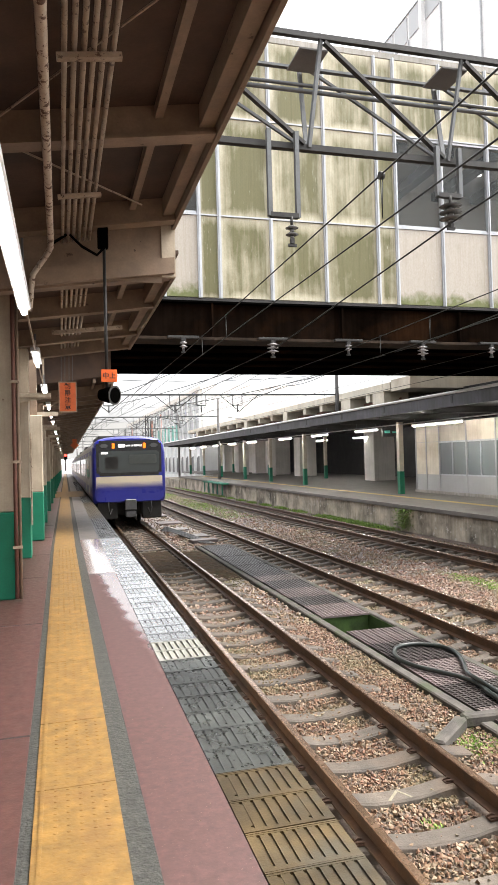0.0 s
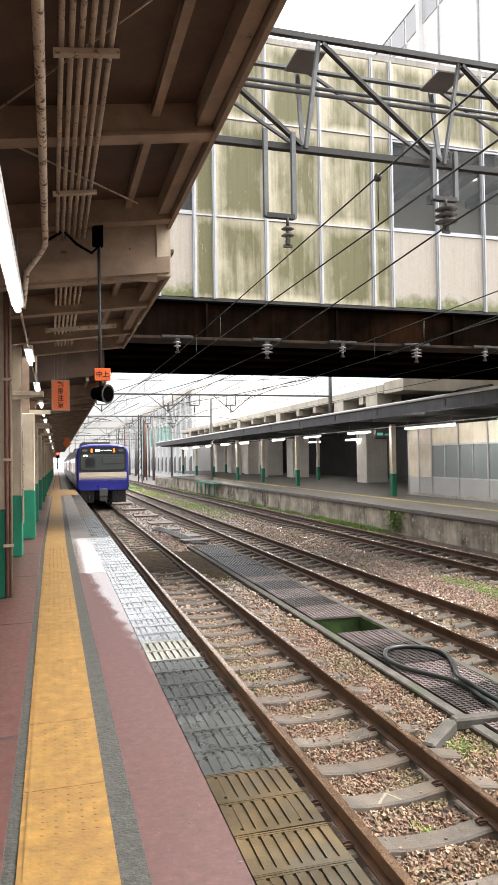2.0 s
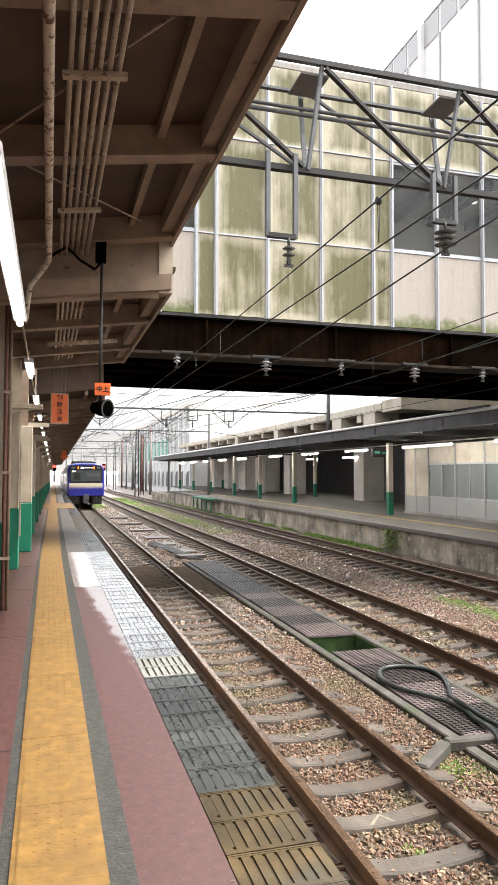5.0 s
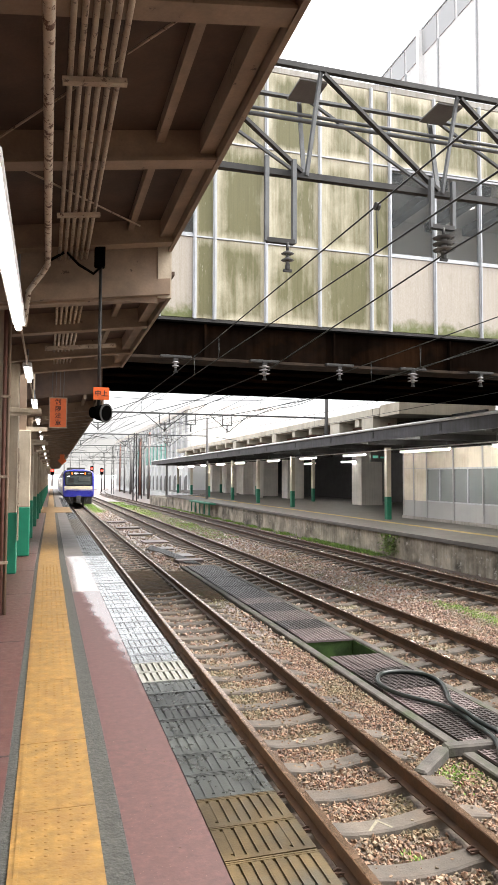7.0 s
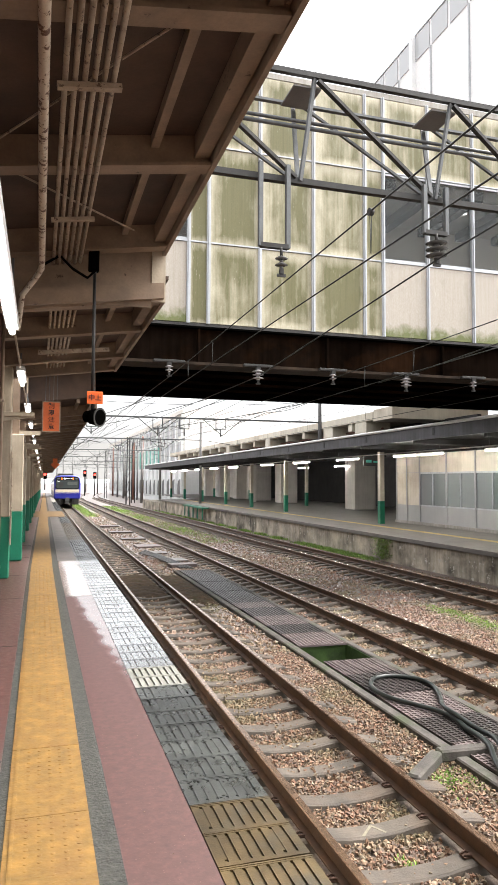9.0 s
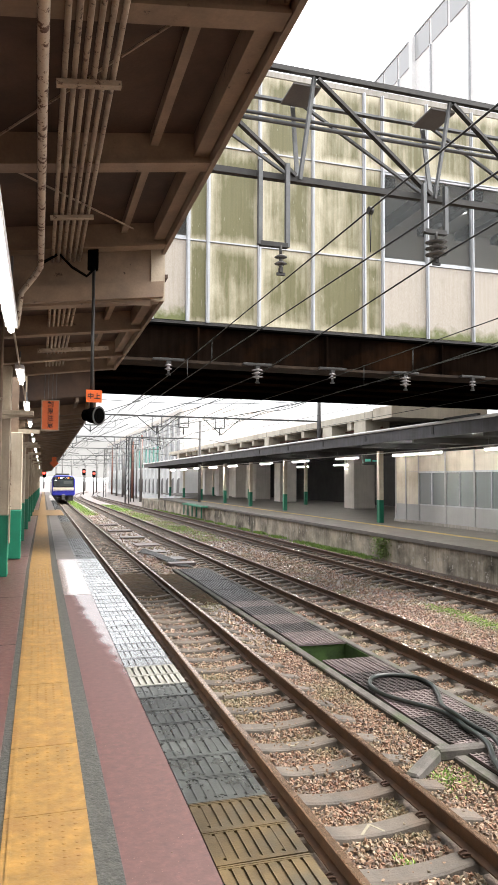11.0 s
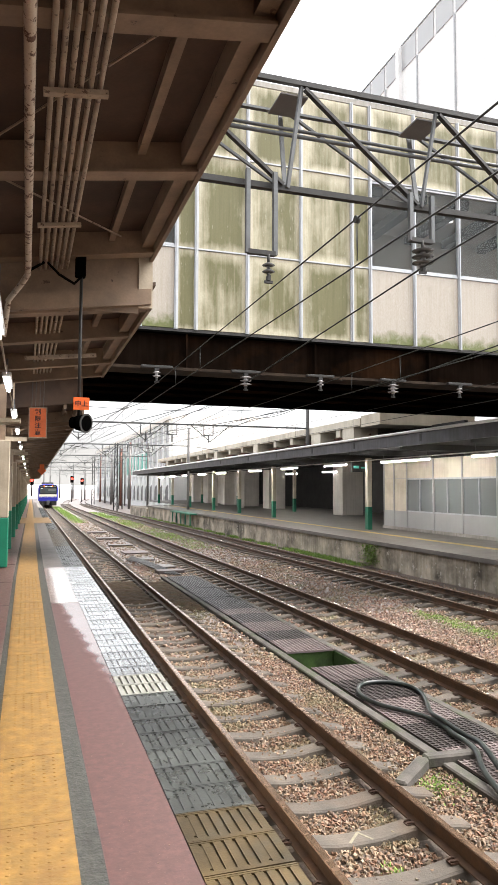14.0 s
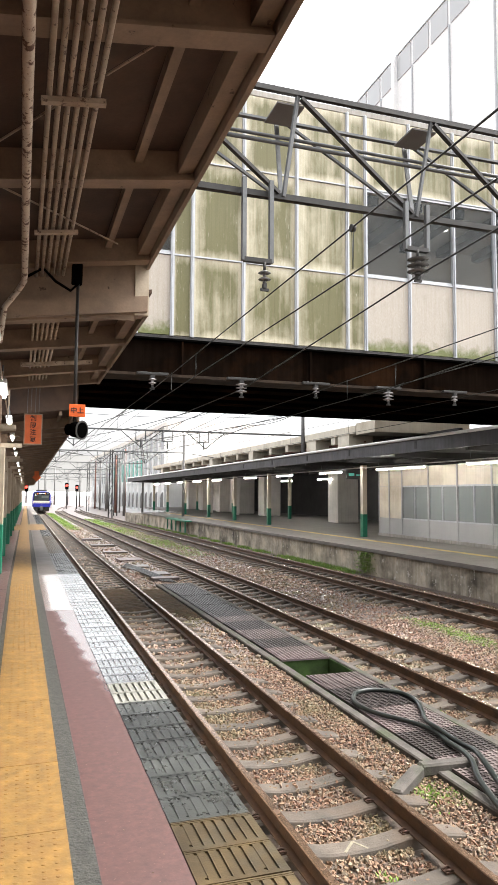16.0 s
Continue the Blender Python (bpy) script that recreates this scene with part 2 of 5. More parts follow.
M = dict(
    concrete=shade("concrete", (0.36, 0.34, 0.31), 0.8, var=0.3, scale=1.2, fine=40, streak=0.35),
    wallstain=shade("stained_concrete", (0.50, 0.435, 0.35), 0.85, var=0.6, scale=1.3, fine=14, bump=0.6, streak=0.4, second=(0.050, 0.042, 0.032), spots=(0.55, 0.51, 0.45, 0.60)),
    paving=shade("red_paving", (0.074, 0.031, 0.026), 0.42, var=0.45, scale=12, fine=60, bump=0.12, second=(0.056, 0.024, 0.020), spots=(0.3, 0.25, 0.23, 0.72), rvar=0.15),
    kerb=shade("grey_kerb", (0.034, 0.033, 0.027), 0.75, var=0.65, scale=26, fine=60, bump=0.9, second=(0.016, 0.015, 0.012), spots=(0.10, 0.095, 0.08, 0.63)),
    yellow=shade("yellow_tactile", (0.182, 0.097, 0.020), 0.6, var=0.38, scale=11, fine=48, bump=0.3, second=(0.140, 0.070, 0.016), spots=(0.22, 0.155, 0.07, 0.70), rand=0.08),
    tile=shade("far_paving", (0.145, 0.130, 0.115), 0.6, var=0.2, scale=1.5),
    paving_damp=wet_shade("damp_red_paving", (0.070, 0.029, 0.026), 4.2, 8.6),
    pavegrey=shade("grey_brown_paving", (0.085, 0.068, 0.058), 0.45, var=0.35, scale=1.6, fine=60, second=(0.055, 0.045, 0.038), spots=(0.16, 0.14, 0.12, 0.68)),
    mud=shade("mossy_mud", (0.048, 0.029, 0.015), 0.85, var=0.6, scale=9, fine=40, bump=0.6, second=(0.030, 0.027, 0.010), spots=(0.16, 0.12, 0.08, 0.66), spec=0.1),
    # Base paled and IOR raised so the sky's reflection on wet paving reads white.
    wet=shade("wet_paving_sheen", (0.24, 0.20, 0.19), 0.09, var=0.25, scale=2.0, fine=30, bump=0.02, rvar=0.05, spec=1.0),
    steelgrate=shade("grating_steel", (0.042, 0.044, 0.042), 0.30, metal=0.3, var=0.5, scale=5, fine=90, bump=0.10, second=(0.065, 0.068, 0.062), rvar=0.18, rand=0.45),
    # Pale metallic copy of the grating steel: sky sheen painted on wet plates.
    steelgrate_wet=shade("grating_wet_sheen", (0.40, 0.41, 0.42), 0.24, metal=0.8, var=0.25, scale=3, fine=90, bump=0.03, rvar=0.12, rand=0.15),
    steelgrate_pale=shade("grating_pale", (0.23, 0.225, 0.20), 0.45, metal=0.3, var=0.25, scale=4, fine=90, bump=0.08),
    steelgrate_y=shade("grating_yellowed", (0.082, 0.054, 0.022), 0.42, metal=0.3, var=0.55, second=(0.060, 0.058, 0.046), scale=5, fine=90, bump=0.12, spots=(0.14, 0.085, 0.03, 0.66), rand=0.25),
    slot=shade("slot_dark", (0.03, 0.03, 0.03), 0.7, var=0.3),
    ballast=shade("ballast_ground", (0.095, 0.068, 0.052), 0.9, var=0.5, scale=14, fine=45, bump=1.0, second=(0.06, 0.05, 0.04)),
    stone=shade("ballast_stone", (0.17, 0.12, 0.088), 0.85, var=0.35, scale=1.5, fine=60, bump=0.2, island=0.5, second=(0.11, 0.115, 0.05), palette=((0.18, 0.092, 0.052), (0.085, 0.052, 0.036), (0.22, 0.140, 0.085), (0.155, 0.068, 0.036), (0.125, 0.098, 0.062), (0.27, 0.195, 0.135), (0.05, 0.034, 0.026), (0.19, 0.110, 0.064))),
    rail=shade("rail_rust", (0.070, 0.031, 0.0115), 0.6, metal=0.1, var=0.45, scale=6, fine=70, bump=0.2, second=(0.034, 0.0155, 0.007)),
    railtop=shade("rail_running_surface", (0.22, 0.14, 0.092), 0.26, metal=0.75, var=0.2, scale=5, fine=50, bump=0.03),
    sleeper=shade("sleeper_concrete", (0.072, 0.057, 0.043), 0.75, var=0.45, scale=4, fine=55, bump=0.5, second=(0.085, 0.058, 0.038), rand=0.3, spots=(0.17, 0.155, 0.13, 0.66)),
    clip=shade("rail_clip", (0.06, 0.03, 0.018), 0.7, metal=0.2, var=0.3),
    cover_dark=shade("trough_cover_dark", (0.020, 0.0145, 0.013), 0.5, var=0.3, scale=3, fine=80, bump=0.1, rand=0.2),
    cover=shade("trough_cover", (0.095, 0.072, 0.068), 0.55, var=0.3, scale=3, fine=80, bump=0.1, rand=0.2),
    moss=shade("mossy_concrete", (0.062, 0.054, 0.046), 0.9, var=0.5, scale=6, fine=50, bump=0.4, second=(0.036, 0.042, 0.020)),
    pitmoss=shade("pit_moss", (0.032, 0.062, 0.010), 0.9, var=0.5, scale=5, fine=50, bump=0.3),
    water=shade("pit_water", (0.02, 0.035, 0.015), 0.08, var=0.3, bump=0.0),
    hose=shade("rubber_hose", (0.012, 0.016, 0.014), 0.35, var=0.3, bump=0.05),
    cream=shade("cream_paint", (0.42, 0.35, 0.26), 0.55, var=0.2, scale=3, fine=50, bump=0.1, streak=0.25, spots=(0.16, 0.10, 0.06, 0.64)),
    brownpaint=shade("brown_canopy_paint", (0.215, 0.147, 0.096), 0.6, var=0.35, scale=3, fine=50, bump=0.1, second=(0.17, 0.11, 0.068), spots=(0.06, 0.035, 0.02, 0.64)),
    deck=shade("canopy_deck", (0.066, 0.036, 0.021), 0.75, var=0.45, scale=2, fine=40, second=(0.028, 0.015, 0.009)),
    roofmetal=shade("roof_sheet", (0.10, 0.095, 0.10), 0.6, var=0.3, scale=2),
    green=shade("green_paint", (0.003, 0.15, 0.082), 0.45, var=0.15, scale=4, fine=60, bump=0.05),
    pipe=shade("pipe_paint", (0.37, 0.29, 0.21), 0.55, var=0.3, scale=8, fine=60, bump=0.2, second=(0.26, 0.185, 0.125), spots=(0.085, 0.045, 0.025, 0.58)),
    flaking=shade("flaking_paint", (0.50, 0.42, 0.33), 0.6, var=0.15, scale=5, fine=70, bump=0.3, second=(0.46, 0.38, 0.29), spots=(0.10, 0.05, 0.03, 0.535)),
    # Black for signal and speaker parts; under the bridge it also paints the shade.
    black=shade("black_steel_and_shade", (0.0018, 0.0017, 0.0016), 0.7, var=0.4, scale=3, spec=0.0),
    # Rust colours lowered to put the girders' shade into them.
    rustbrown=shade("rusty_girder_shaded", (0.0075, 0.0048, 0.0035), 0.8, var=0.6, scale=1.1, second=(0.024, 0.0115, 0.006), streak=0.6, spec=0.0),
    girderlip=shade("girder_flange_rust", (0.032, 0.021, 0.014), 0.8, var=0.7, scale=2.2, second=(0.012, 0.008, 0.006), spec=0.15),
    panel=cladding("cladding_mossy", (0.50, 0.455, 0.34), (0.138, 0.128, 0.052), 0.32, 0.58, 0.0),
    panel_clean=cladding("cladding_pale", (0.42, 0.375, 0.325), (0.13, 0.145, 0.045), 0.62, 0.78, 0.48),
    alu=shade("aluminium_mullion", (0.46, 0.475, 0.50), 0.4, metal=0.2, var=0.12, scale=4, streak=0.2),
    galv=shade("galvanised_steel", (0.115, 0.118, 0.12), 0.5, metal=0.5, var=0.25, scale=5, fine=60),
    galvdark=shade("weathered_steel", (0.035, 0.033, 0.031), 0.55, metal=0.4, var=0.35, scale=5),
    wire=shade("wire", (0.02, 0.022, 0.02), 0.5, metal=0.3, var=0.2),
    porcelain=shade("porcelain", (0.35, 0.33, 0.33), 0.25, var=0.15),
    porcelain_dark=shade("porcelain_grey", (0.10, 0.095, 0.09), 0.25, var=0.2),
    white=shade("white_paint", (0.80, 0.80, 0.80), 0.5, var=0.05, scale=0.5, fine=12),
    offwhite=shade("office_panel", (0.64, 0.58, 0.47), 0.5, var=0.15, scale=0.8, second=(0.42, 0.35, 0.26), streak=0.15),
    officegrey=shade("office_grey", (0.36, 0.355, 0.35), 0.5, var=0.08, scale=1, streak=0.05),
    hall=shade("hall_ceiling", (0.36, 0.315, 0.265), 0.6, var=0.15, scale=0.8),
    pillar=shade("pillar_concrete", (0.74, 0.70, 0.65), 0.8, var=0.12, scale=1.0, streak=0.15),
    # Near-black colour standing in for the shade of soffits and openings.
    dark=shade("interior_shade", (0.025, 0.023, 0.022), 0.8, var=0.3, scale=1),
    mauve=shade("roof_fascia", (0.048, 0.043, 0.053), 0.5, var=0.5, scale=1.5, streak=0.6, second=(0.022, 0.02, 0.022), spots=(0.28, 0.26, 0.28, 0.70)),
    orange=shade("orange_sign", (0.80, 0.13, 0.015), 0.5, var=0.08),
    orange_dull=shade("orange_sign_faded", (0.72, 0.15, 0.04), 0.55, var=0.12),
    blind=shade("cab_blind", (0.075, 0.085, 0.08), 0.4, var=0.15),
    chalk=shade("chalk_mark", (0.19, 0.17, 0.12), 0.9, var=0.3, scale=20),
    ink=shade("sign_ink", (0.015, 0.012, 0.012), 0.6, var=0.1),
    blue=shade("train_blue", (0.02, 0.025, 0.30), 0.3, var=0.1, scale=2, bump=0.0),
    traincream=shade("train_cream", (0.80, 0.71, 0.54), 0.35, var=0.06, bump=0.0),
    steel=shade("train_stainless", (0.46, 0.44, 0.42), 0.35, metal=0.5, var=0.12, scale=3, bump=0.02),
    gloss=shade("train_black_mask", (0.012, 0.013, 0.016), 0.12, var=0.1, bump=0.0),
    tyre=shade("bogie_dark", (0.02, 0.019, 0.018), 0.7, var=0.3),
    coupler=shade("coupler_steel", (0.12, 0.12, 0.125), 0.45, metal=0.6, var=0.2),
    grass=shade("grass_blades", (0.19, 0.31, 0.05), 0.7, var=0.35, scale=4, bump=0.0, island=0.5),
    haze=shade("hazed_hill", (0.62, 0.66, 0.66), 1.0, var=0.08, scale=0.02, bump=0.0),
    teal=shade("green_glazing", (0.10, 0.42, 0.34), 0.2, var=0.15, scale=0.3, bump=0.0),
    arcadewall=shade("grey_facade", (0.78, 0.79, 0.78), 0.8, var=0.1, scale=0.3, streak=0.1),
    farline=shade("far_yellow_line", (0.46, 0.33, 0.12), 0.7, var=0.3, scale=1.5),
    litter=shade("dry_litter", (0.22, 0.18, 0.14), 0.8, var=0.3),
    rusty=shade("rusty_post", (0.16, 0.07, 0.05), 0.8, var=0.3),
    greypost=shade("concrete_post", (0.15, 0.145, 0.14), 0.8, var=0.2, scale=2),
    tube=glow("lit_tube", (1.0, 0.97, 0.92), 3.6),
    tube_far=glow("lit_tube_far", (1.0, 0.97, 0.92), 24.0),
    lampred=glow("signal_red", (1.0, 0.03, 0.02), 2.0),
    lamporange=glow("display_orange", (1.0, 0.16, 0.01), 0.45),
    lampwhite=glow("display_white", (1.0, 0.98, 0.95), 0.7),
)


def glass(name, color, rough=0.05):
    m = bpy.data.materials.new(name)
    m.use_nodes = True
    b = m.node_tree.nodes["Principled BSDF"]
    b.inputs["Base Color"].default_value = (*color, 1)
    b.inputs["Roughness"].default_value = rough
    b.inputs["Specular IOR Level"].default_value = 0.6
    return m


def paint_sheen(m, y0, y1):
    """Wet stone beyond the roof: glossier, sheen painted as paler, greyer colour; ragged border."""
    n, l = m.node_tree.nodes, m.node_tree.links
    b = n["Principled BSDF"]
    geo, sep, tex = n.new("ShaderNodeNewGeometry"), n.new("ShaderNodeSeparateXYZ"), n.new("ShaderNodeTexNoise")
    l.new(geo.outputs["Position"], sep.inputs[0])
    l.new(geo.outputs["Position"], tex.inputs["Vector"])
    tex.inputs["Scale"].default_value = 0.7
    wob = n.new("ShaderNodeMath")
    wob.operation = "MULTIPLY_ADD"
    l.new(tex.outputs["Fac"], wob.inputs[0])
    wob.inputs[1].default_value = 5.0
    l.new(sep.outputs["Y"], wob.inputs[2])
    r = n.new("ShaderNodeMapRange")
    r.inputs["From Min"].default_value, r.inputs["From Max"].default_value = y0 + 2.5, y1 + 2.5
    l.new(wob.outputs[0], r.inputs["Value"])
    mx = n.new("ShaderNodeMix")
    mx.data_type, mx.blend_type = "RGBA", "MULTIPLY"
    l.new(r.outputs[0], mx.inputs["Factor"])
    l.new(b.inputs["Base Color"].links[0].from_socket, mx.inputs[6])
    # Brightens the base colour in place of sky sheen on the stones.
    mx.inputs[7].default_value = (1.38, 1.38, 1.52, 1)
    l.new(mx.outputs[2], b.inputs["Base Color"])
    rr = n.new("ShaderNodeMix")
    l.new(r.outputs[0], rr.inputs["Factor"])
    l.new(b.inputs["Roughness"].links[0].from_socket, rr.inputs[2])
    rr.inputs[3].default_value = 0.36
    l.new(rr.outputs[0], b.inputs["Roughness"])


for key in ("stone", "ballast"):
    paint_sheen(M[key], 8.5, 13.0)
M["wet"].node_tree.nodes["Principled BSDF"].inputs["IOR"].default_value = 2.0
M["paving_damp"].node_tree.nodes["Principled BSDF"].inputs["IOR"].default_value = 1.6
# Pale colour and a faint glow stand in for haze over the hills.
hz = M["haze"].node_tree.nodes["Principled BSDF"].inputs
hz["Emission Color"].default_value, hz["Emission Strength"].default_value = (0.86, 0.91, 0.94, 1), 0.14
M["pane"] = glass("window_pane", (0.10, 0.105, 0.11))
M["pane_pale"] = glass("tower_pane", (0.42, 0.43, 0.44), 0.1)
M["clear"] = glass("clear_pane", (0.75, 0.78, 0.78), 0.02)
M["clear"].node_tree.nodes["Principled BSDF"].inputs["Transmission Weight"].default_value = 0.97
M["clear"].node_tree.nodes["Principled BSDF"].inputs["IOR"].default_value = 1.1
M["pane_blue"] = glass("office_pane", (0.20, 0.22, 0.22), 0.12)
M["pane_train"] = glass("train_pane", (0.045, 0.056, 0.056))


# ------------------------------------------------------------ building helpers
def bx(bm, x0, x1, y0, y1, z0, z1, m=None):
    """An upright block between six planes, turned by m."""
    v = [bm.verts.new((x, y, z)) for x in (x0, x1) for y in (y0, y1) for z in (z0, z1)]
    if m is not None:
        for p in v:
            p.co = m @ p.co
    for f in ((0, 1, 3, 2), (4, 6, 7, 5), (0, 4, 5, 1), (2, 3, 7, 6), (0, 2, 6, 4), (1, 5, 7, 3)):
        bm.faces.new([v[i] for i in f])
    return bm


def rod(bm, a, b, r, n=8, r2=None):
    """A round bar from a to b."""
    a, b = Vector(a), Vector(b)
    d = b - a
    q = d.to_track_quat("Z", "Y").to_matrix()
    lo, hi = [], []
    for i in range(n):
        w = 2 * math.pi * i / n
        e = q @ Vector((math.cos(w), math.sin(w), 0))
        lo.append(bm.verts.new(a + e * r))
        hi.append(bm.verts.new(b + e * (r if r2 is None else r2)))
    for i in range(n):
        j = (i + 1) % n
        f = bm.faces.new((lo[i], lo[j], hi[j], hi[i]))
        f.smooth = n > 6
    bm.faces.new(lo[::-1])
    bm.faces.new(hi)
    return bm


def bar(bm, a, b, w, h):
    """A flat bar of w by h from a to b."""
    a, b = Vector(a), Vector(b)
    d = b - a
    q = d.to_track_quat("Y", "Z").to_matrix().to_4x4()
    return bx(bm, -w / 2, w / 2, 0, d.length, -h / 2, h / 2, Matrix.Translation(a) @ q)


def tubeline(bm, pts, r, n=8):
    """A round pipe through a row of points."""
    rings = []
    pts = [Vector(p) for p in pts]
    for i, p in enumerate(pts):
        d = (pts[min(i + 1, len(pts) - 1)] - pts[max(i - 1, 0)]).normalized()
        q = d.to_track_quat("Z", "Y").to_matrix()
        rings.append([bm.verts.new(p + q @ Vector((math.cos(2 * math.pi * k / n) * r, math.sin(2 * math.pi * k / n) * r, 0))) for k in range(n)])
    for a, b in zip(rings, rings[1:]):
        for k in range(n):
            f = bm.faces.new((a[k], a[(k + 1) % n], b[(k + 1) % n], b[k]))
            f.smooth = True
    bm.faces.new(rings[0][::-1])
    bm.faces.new(rings[-1])
    return bm


def prism(bm, outline, y0, y1):
    """A profile in x and z drawn out along y."""
    a = [bm.verts.new((x, y0, z)) for x, z in outline]
    b = [bm.verts.new((x, y1, z)) for x, z in outline]
    for i in range(len(a)):
        j = (i + 1) % len(a)
        bm.faces.new((a[i], a[j], b[j], b[i]))
    bm.faces.new(a[::-1])
    bm.faces.new(b)
    return bm


def mesh(name, bm, material, bevel=0.0):
    if bevel:
        bmesh.ops.bevel(bm, geom=bm.edges[:], offset=bevel, segments=1, affect="EDGES")
    bmesh.ops.recalc_face_normals(bm, faces=bm.faces)
    me = bpy.data.meshes.new(name)
    bm.to_mesh(me)
    bm.free()
    for k in material if isinstance(material, tuple) else (material,):
        me.materials.append(M[k])
    return me


def part(name, bm, material, parent=None, label="", bevel=0.0):
    ob = new(name, mesh(name, bm, material, bevel))
    if parent is not None:
        ob.parent = parent
    if label:
        ob["label"] = label
    return ob


def empty(name, label, category, group="", kind="", at=(0, 0, 0)):
    ob = new(name)
    ob.location = at
    ob.empty_display_size = 0.2
    return tagged(ob, label, category, group, kind)


def B():
    return bmesh.new()


# ------------------------------------------------------------ ground and tracks
BED = -1.345         # ballast level; the platform's surface is 0
FAR = -0.44          # surface of the other platform
EDGE = 1.055         # edge of the platform on which the camera stands


def drift(y):
    """The line veers and falls very slightly beyond the bridge."""
    return 0.0064 * max(0.0, y - 12)


def ground():
    bm = B()
    xs, ys = (-1500, 4.16, 5.12, 1500), (-400, 3.0, 12.0, 21.5, 200, 3000)
    for i in range(3):
        for j in range(5):
            if i == 1 and j in (1, 2):
                continue
            bm.faces.new([bm.verts.new((x, y, BED - drift(min(y, 200)))) for x, y in ((xs[i], ys[j]), (xs[i + 1], ys[j]), (xs[i + 1], ys[j + 1]), (xs[i], ys[j + 1]))])
    bmesh.ops.remove_doubles(bm, verts=bm.verts, dist=0.001)
    tagged(part("ground", bm, "ballast"), "brown stone ballast bed between the platforms", "ground", kind="structure")


ground()
RAIL = [(-0.0635, 0), (0.0635, 0), (0.0635, 0.012), (0.012, 0.03), (0.008, 0.105), (0.0325, 0.118), (0.0325, 0.145), (0.026, 0.153), (-0.026, 0.153), (-0.0325, 0.145), (-0.0325, 0.118), (-0.008, 0.105), (-0.012, 0.03), (-0.0635, 0.012)]


def bend(y, start, radius):
    return max(0.0, y - start) ** 2 / (2 * radius) + drift(y)


def rail_mesh(cx, y0, y1, start, radius):
    bm = B()
    ys = [y0, 12] + [y for y in range(20, 400, 10) if y < y1 and y >= start - 10] + [y1]
    rings = [[bm.verts.new((cx + x + bend(y, start, radius), y, -1.253 + z - drift(y))) for x, z in RAIL] for y in ys]
    for a, b in zip(rings, rings[1:]):
        for k in range(len(RAIL)):
            j = (k + 1) % len(RAIL)
            f = bm.faces.new((a[k], a[j], b[j], b[k]))
            f.material_index = 1 if k in (6, 7, 8) else 0
    bm.faces.new(rings[0][::-1])
    bm.faces.new(rings[-1])
    return bm


def sleeper_mesh():
    """A concrete sleeper 2 m long with a dished middle and raised rail seats."""
    bm = B()
    prof = [(-1.0, -0.05), (-0.72, 0.0), (-0.45, 0.002), (-0.36, -0.008), (-0.24, -0.026), (-0.1, -0.036), (0.1, -0.036), (0.24, -0.026), (0.36, -0.008), (0.45, 0.002), (0.72, 0.0), (1.0, -0.05)]
    rings = []
    for x, z in prof:
        rings.append([bm.verts.new((x, y, zz)) for y, zz in ((-0.115, -0.14), (-0.095, z - 0.016), (-0.08, z), (0.08, z), (0.095, z - 0.016), (0.115, -0.14))])
    for a, b in zip(rings, rings[1:]):
        for k in range(5):
            bm.faces.new((a[k], a[k + 1], b[k + 1], b[k]))
    bm.faces.new(rings[0])
    bm.faces.new(rings[-1][::-1])
    return mesh("sleeper", bm, "sleeper")


def clip_mesh():
    bm = B()
    bx(bm, -0.04, 0.04, -0.035, 0.035, 0.0, 0.012)
    for s in (-1, 1):
        tubeline(bm, [(-0.036, 0.024 * s, 0.012), (0.0, 0.028 * s, 0.026), (0.036, 0.016 * s, 0.016)], 0.008, 6)
    return mesh("clip", bm, "clip")


SLEEPER, CLIP = sleeper_mesh(), clip_mesh()


def track(number, cx, y0, y1, phase, start, radius, clips_to, label):
    t = empty("track_%d" % number, label, "railway track", "tracks", "structure")
    for s in (-0.5335, 0.5335):
        part("rail", rail_mesh(cx + s, y0, y1, start, radius), ("rail", "railtop"), t)
    k, y = 0, phase
    while y < 150:
        o = new("sleeper", SLEEPER)
        o.parent = t
        o.location = (cx + bend(y, start, radius) + random.uniform(-0.02, 0.02), y + random.uniform(-0.015, 0.015), -1.254 - drift(y) + random.uniform(-0.008, 0.002))
        o.rotation_euler = (0, 0, random.uniform(-0.012, 0.012))
        if 1.4 < y < clips_to:
            for s in (-0.5335, 0.5335):
                for e in (-1, 1):
                    c = new("clip", CLIP)
                    c.parent = t
                    c.location, c.rotation_euler = (cx + s + e * 0.085 + drift(y), y, -1.256 - drift(y)), (0, 0, 0 if e > 0 else math.pi)
        y += 0.605
    return t


track(1, 2.5924, -12, 330, 1.49 - 22 * 0.605, 112, 1500, 15, "rust-brown rails on concrete sleepers beside the platform")
track(2, 6.115, -12, 330, 3.2 - 25 * 0.605, 110, 900, 13, "rusty middle track on concrete sleepers in ballast")
track(3, 9.90, -12, 330, 6.1 - 30 * 0.605, 110, 900, 0, "rusty track along the other platform, half overgrown")


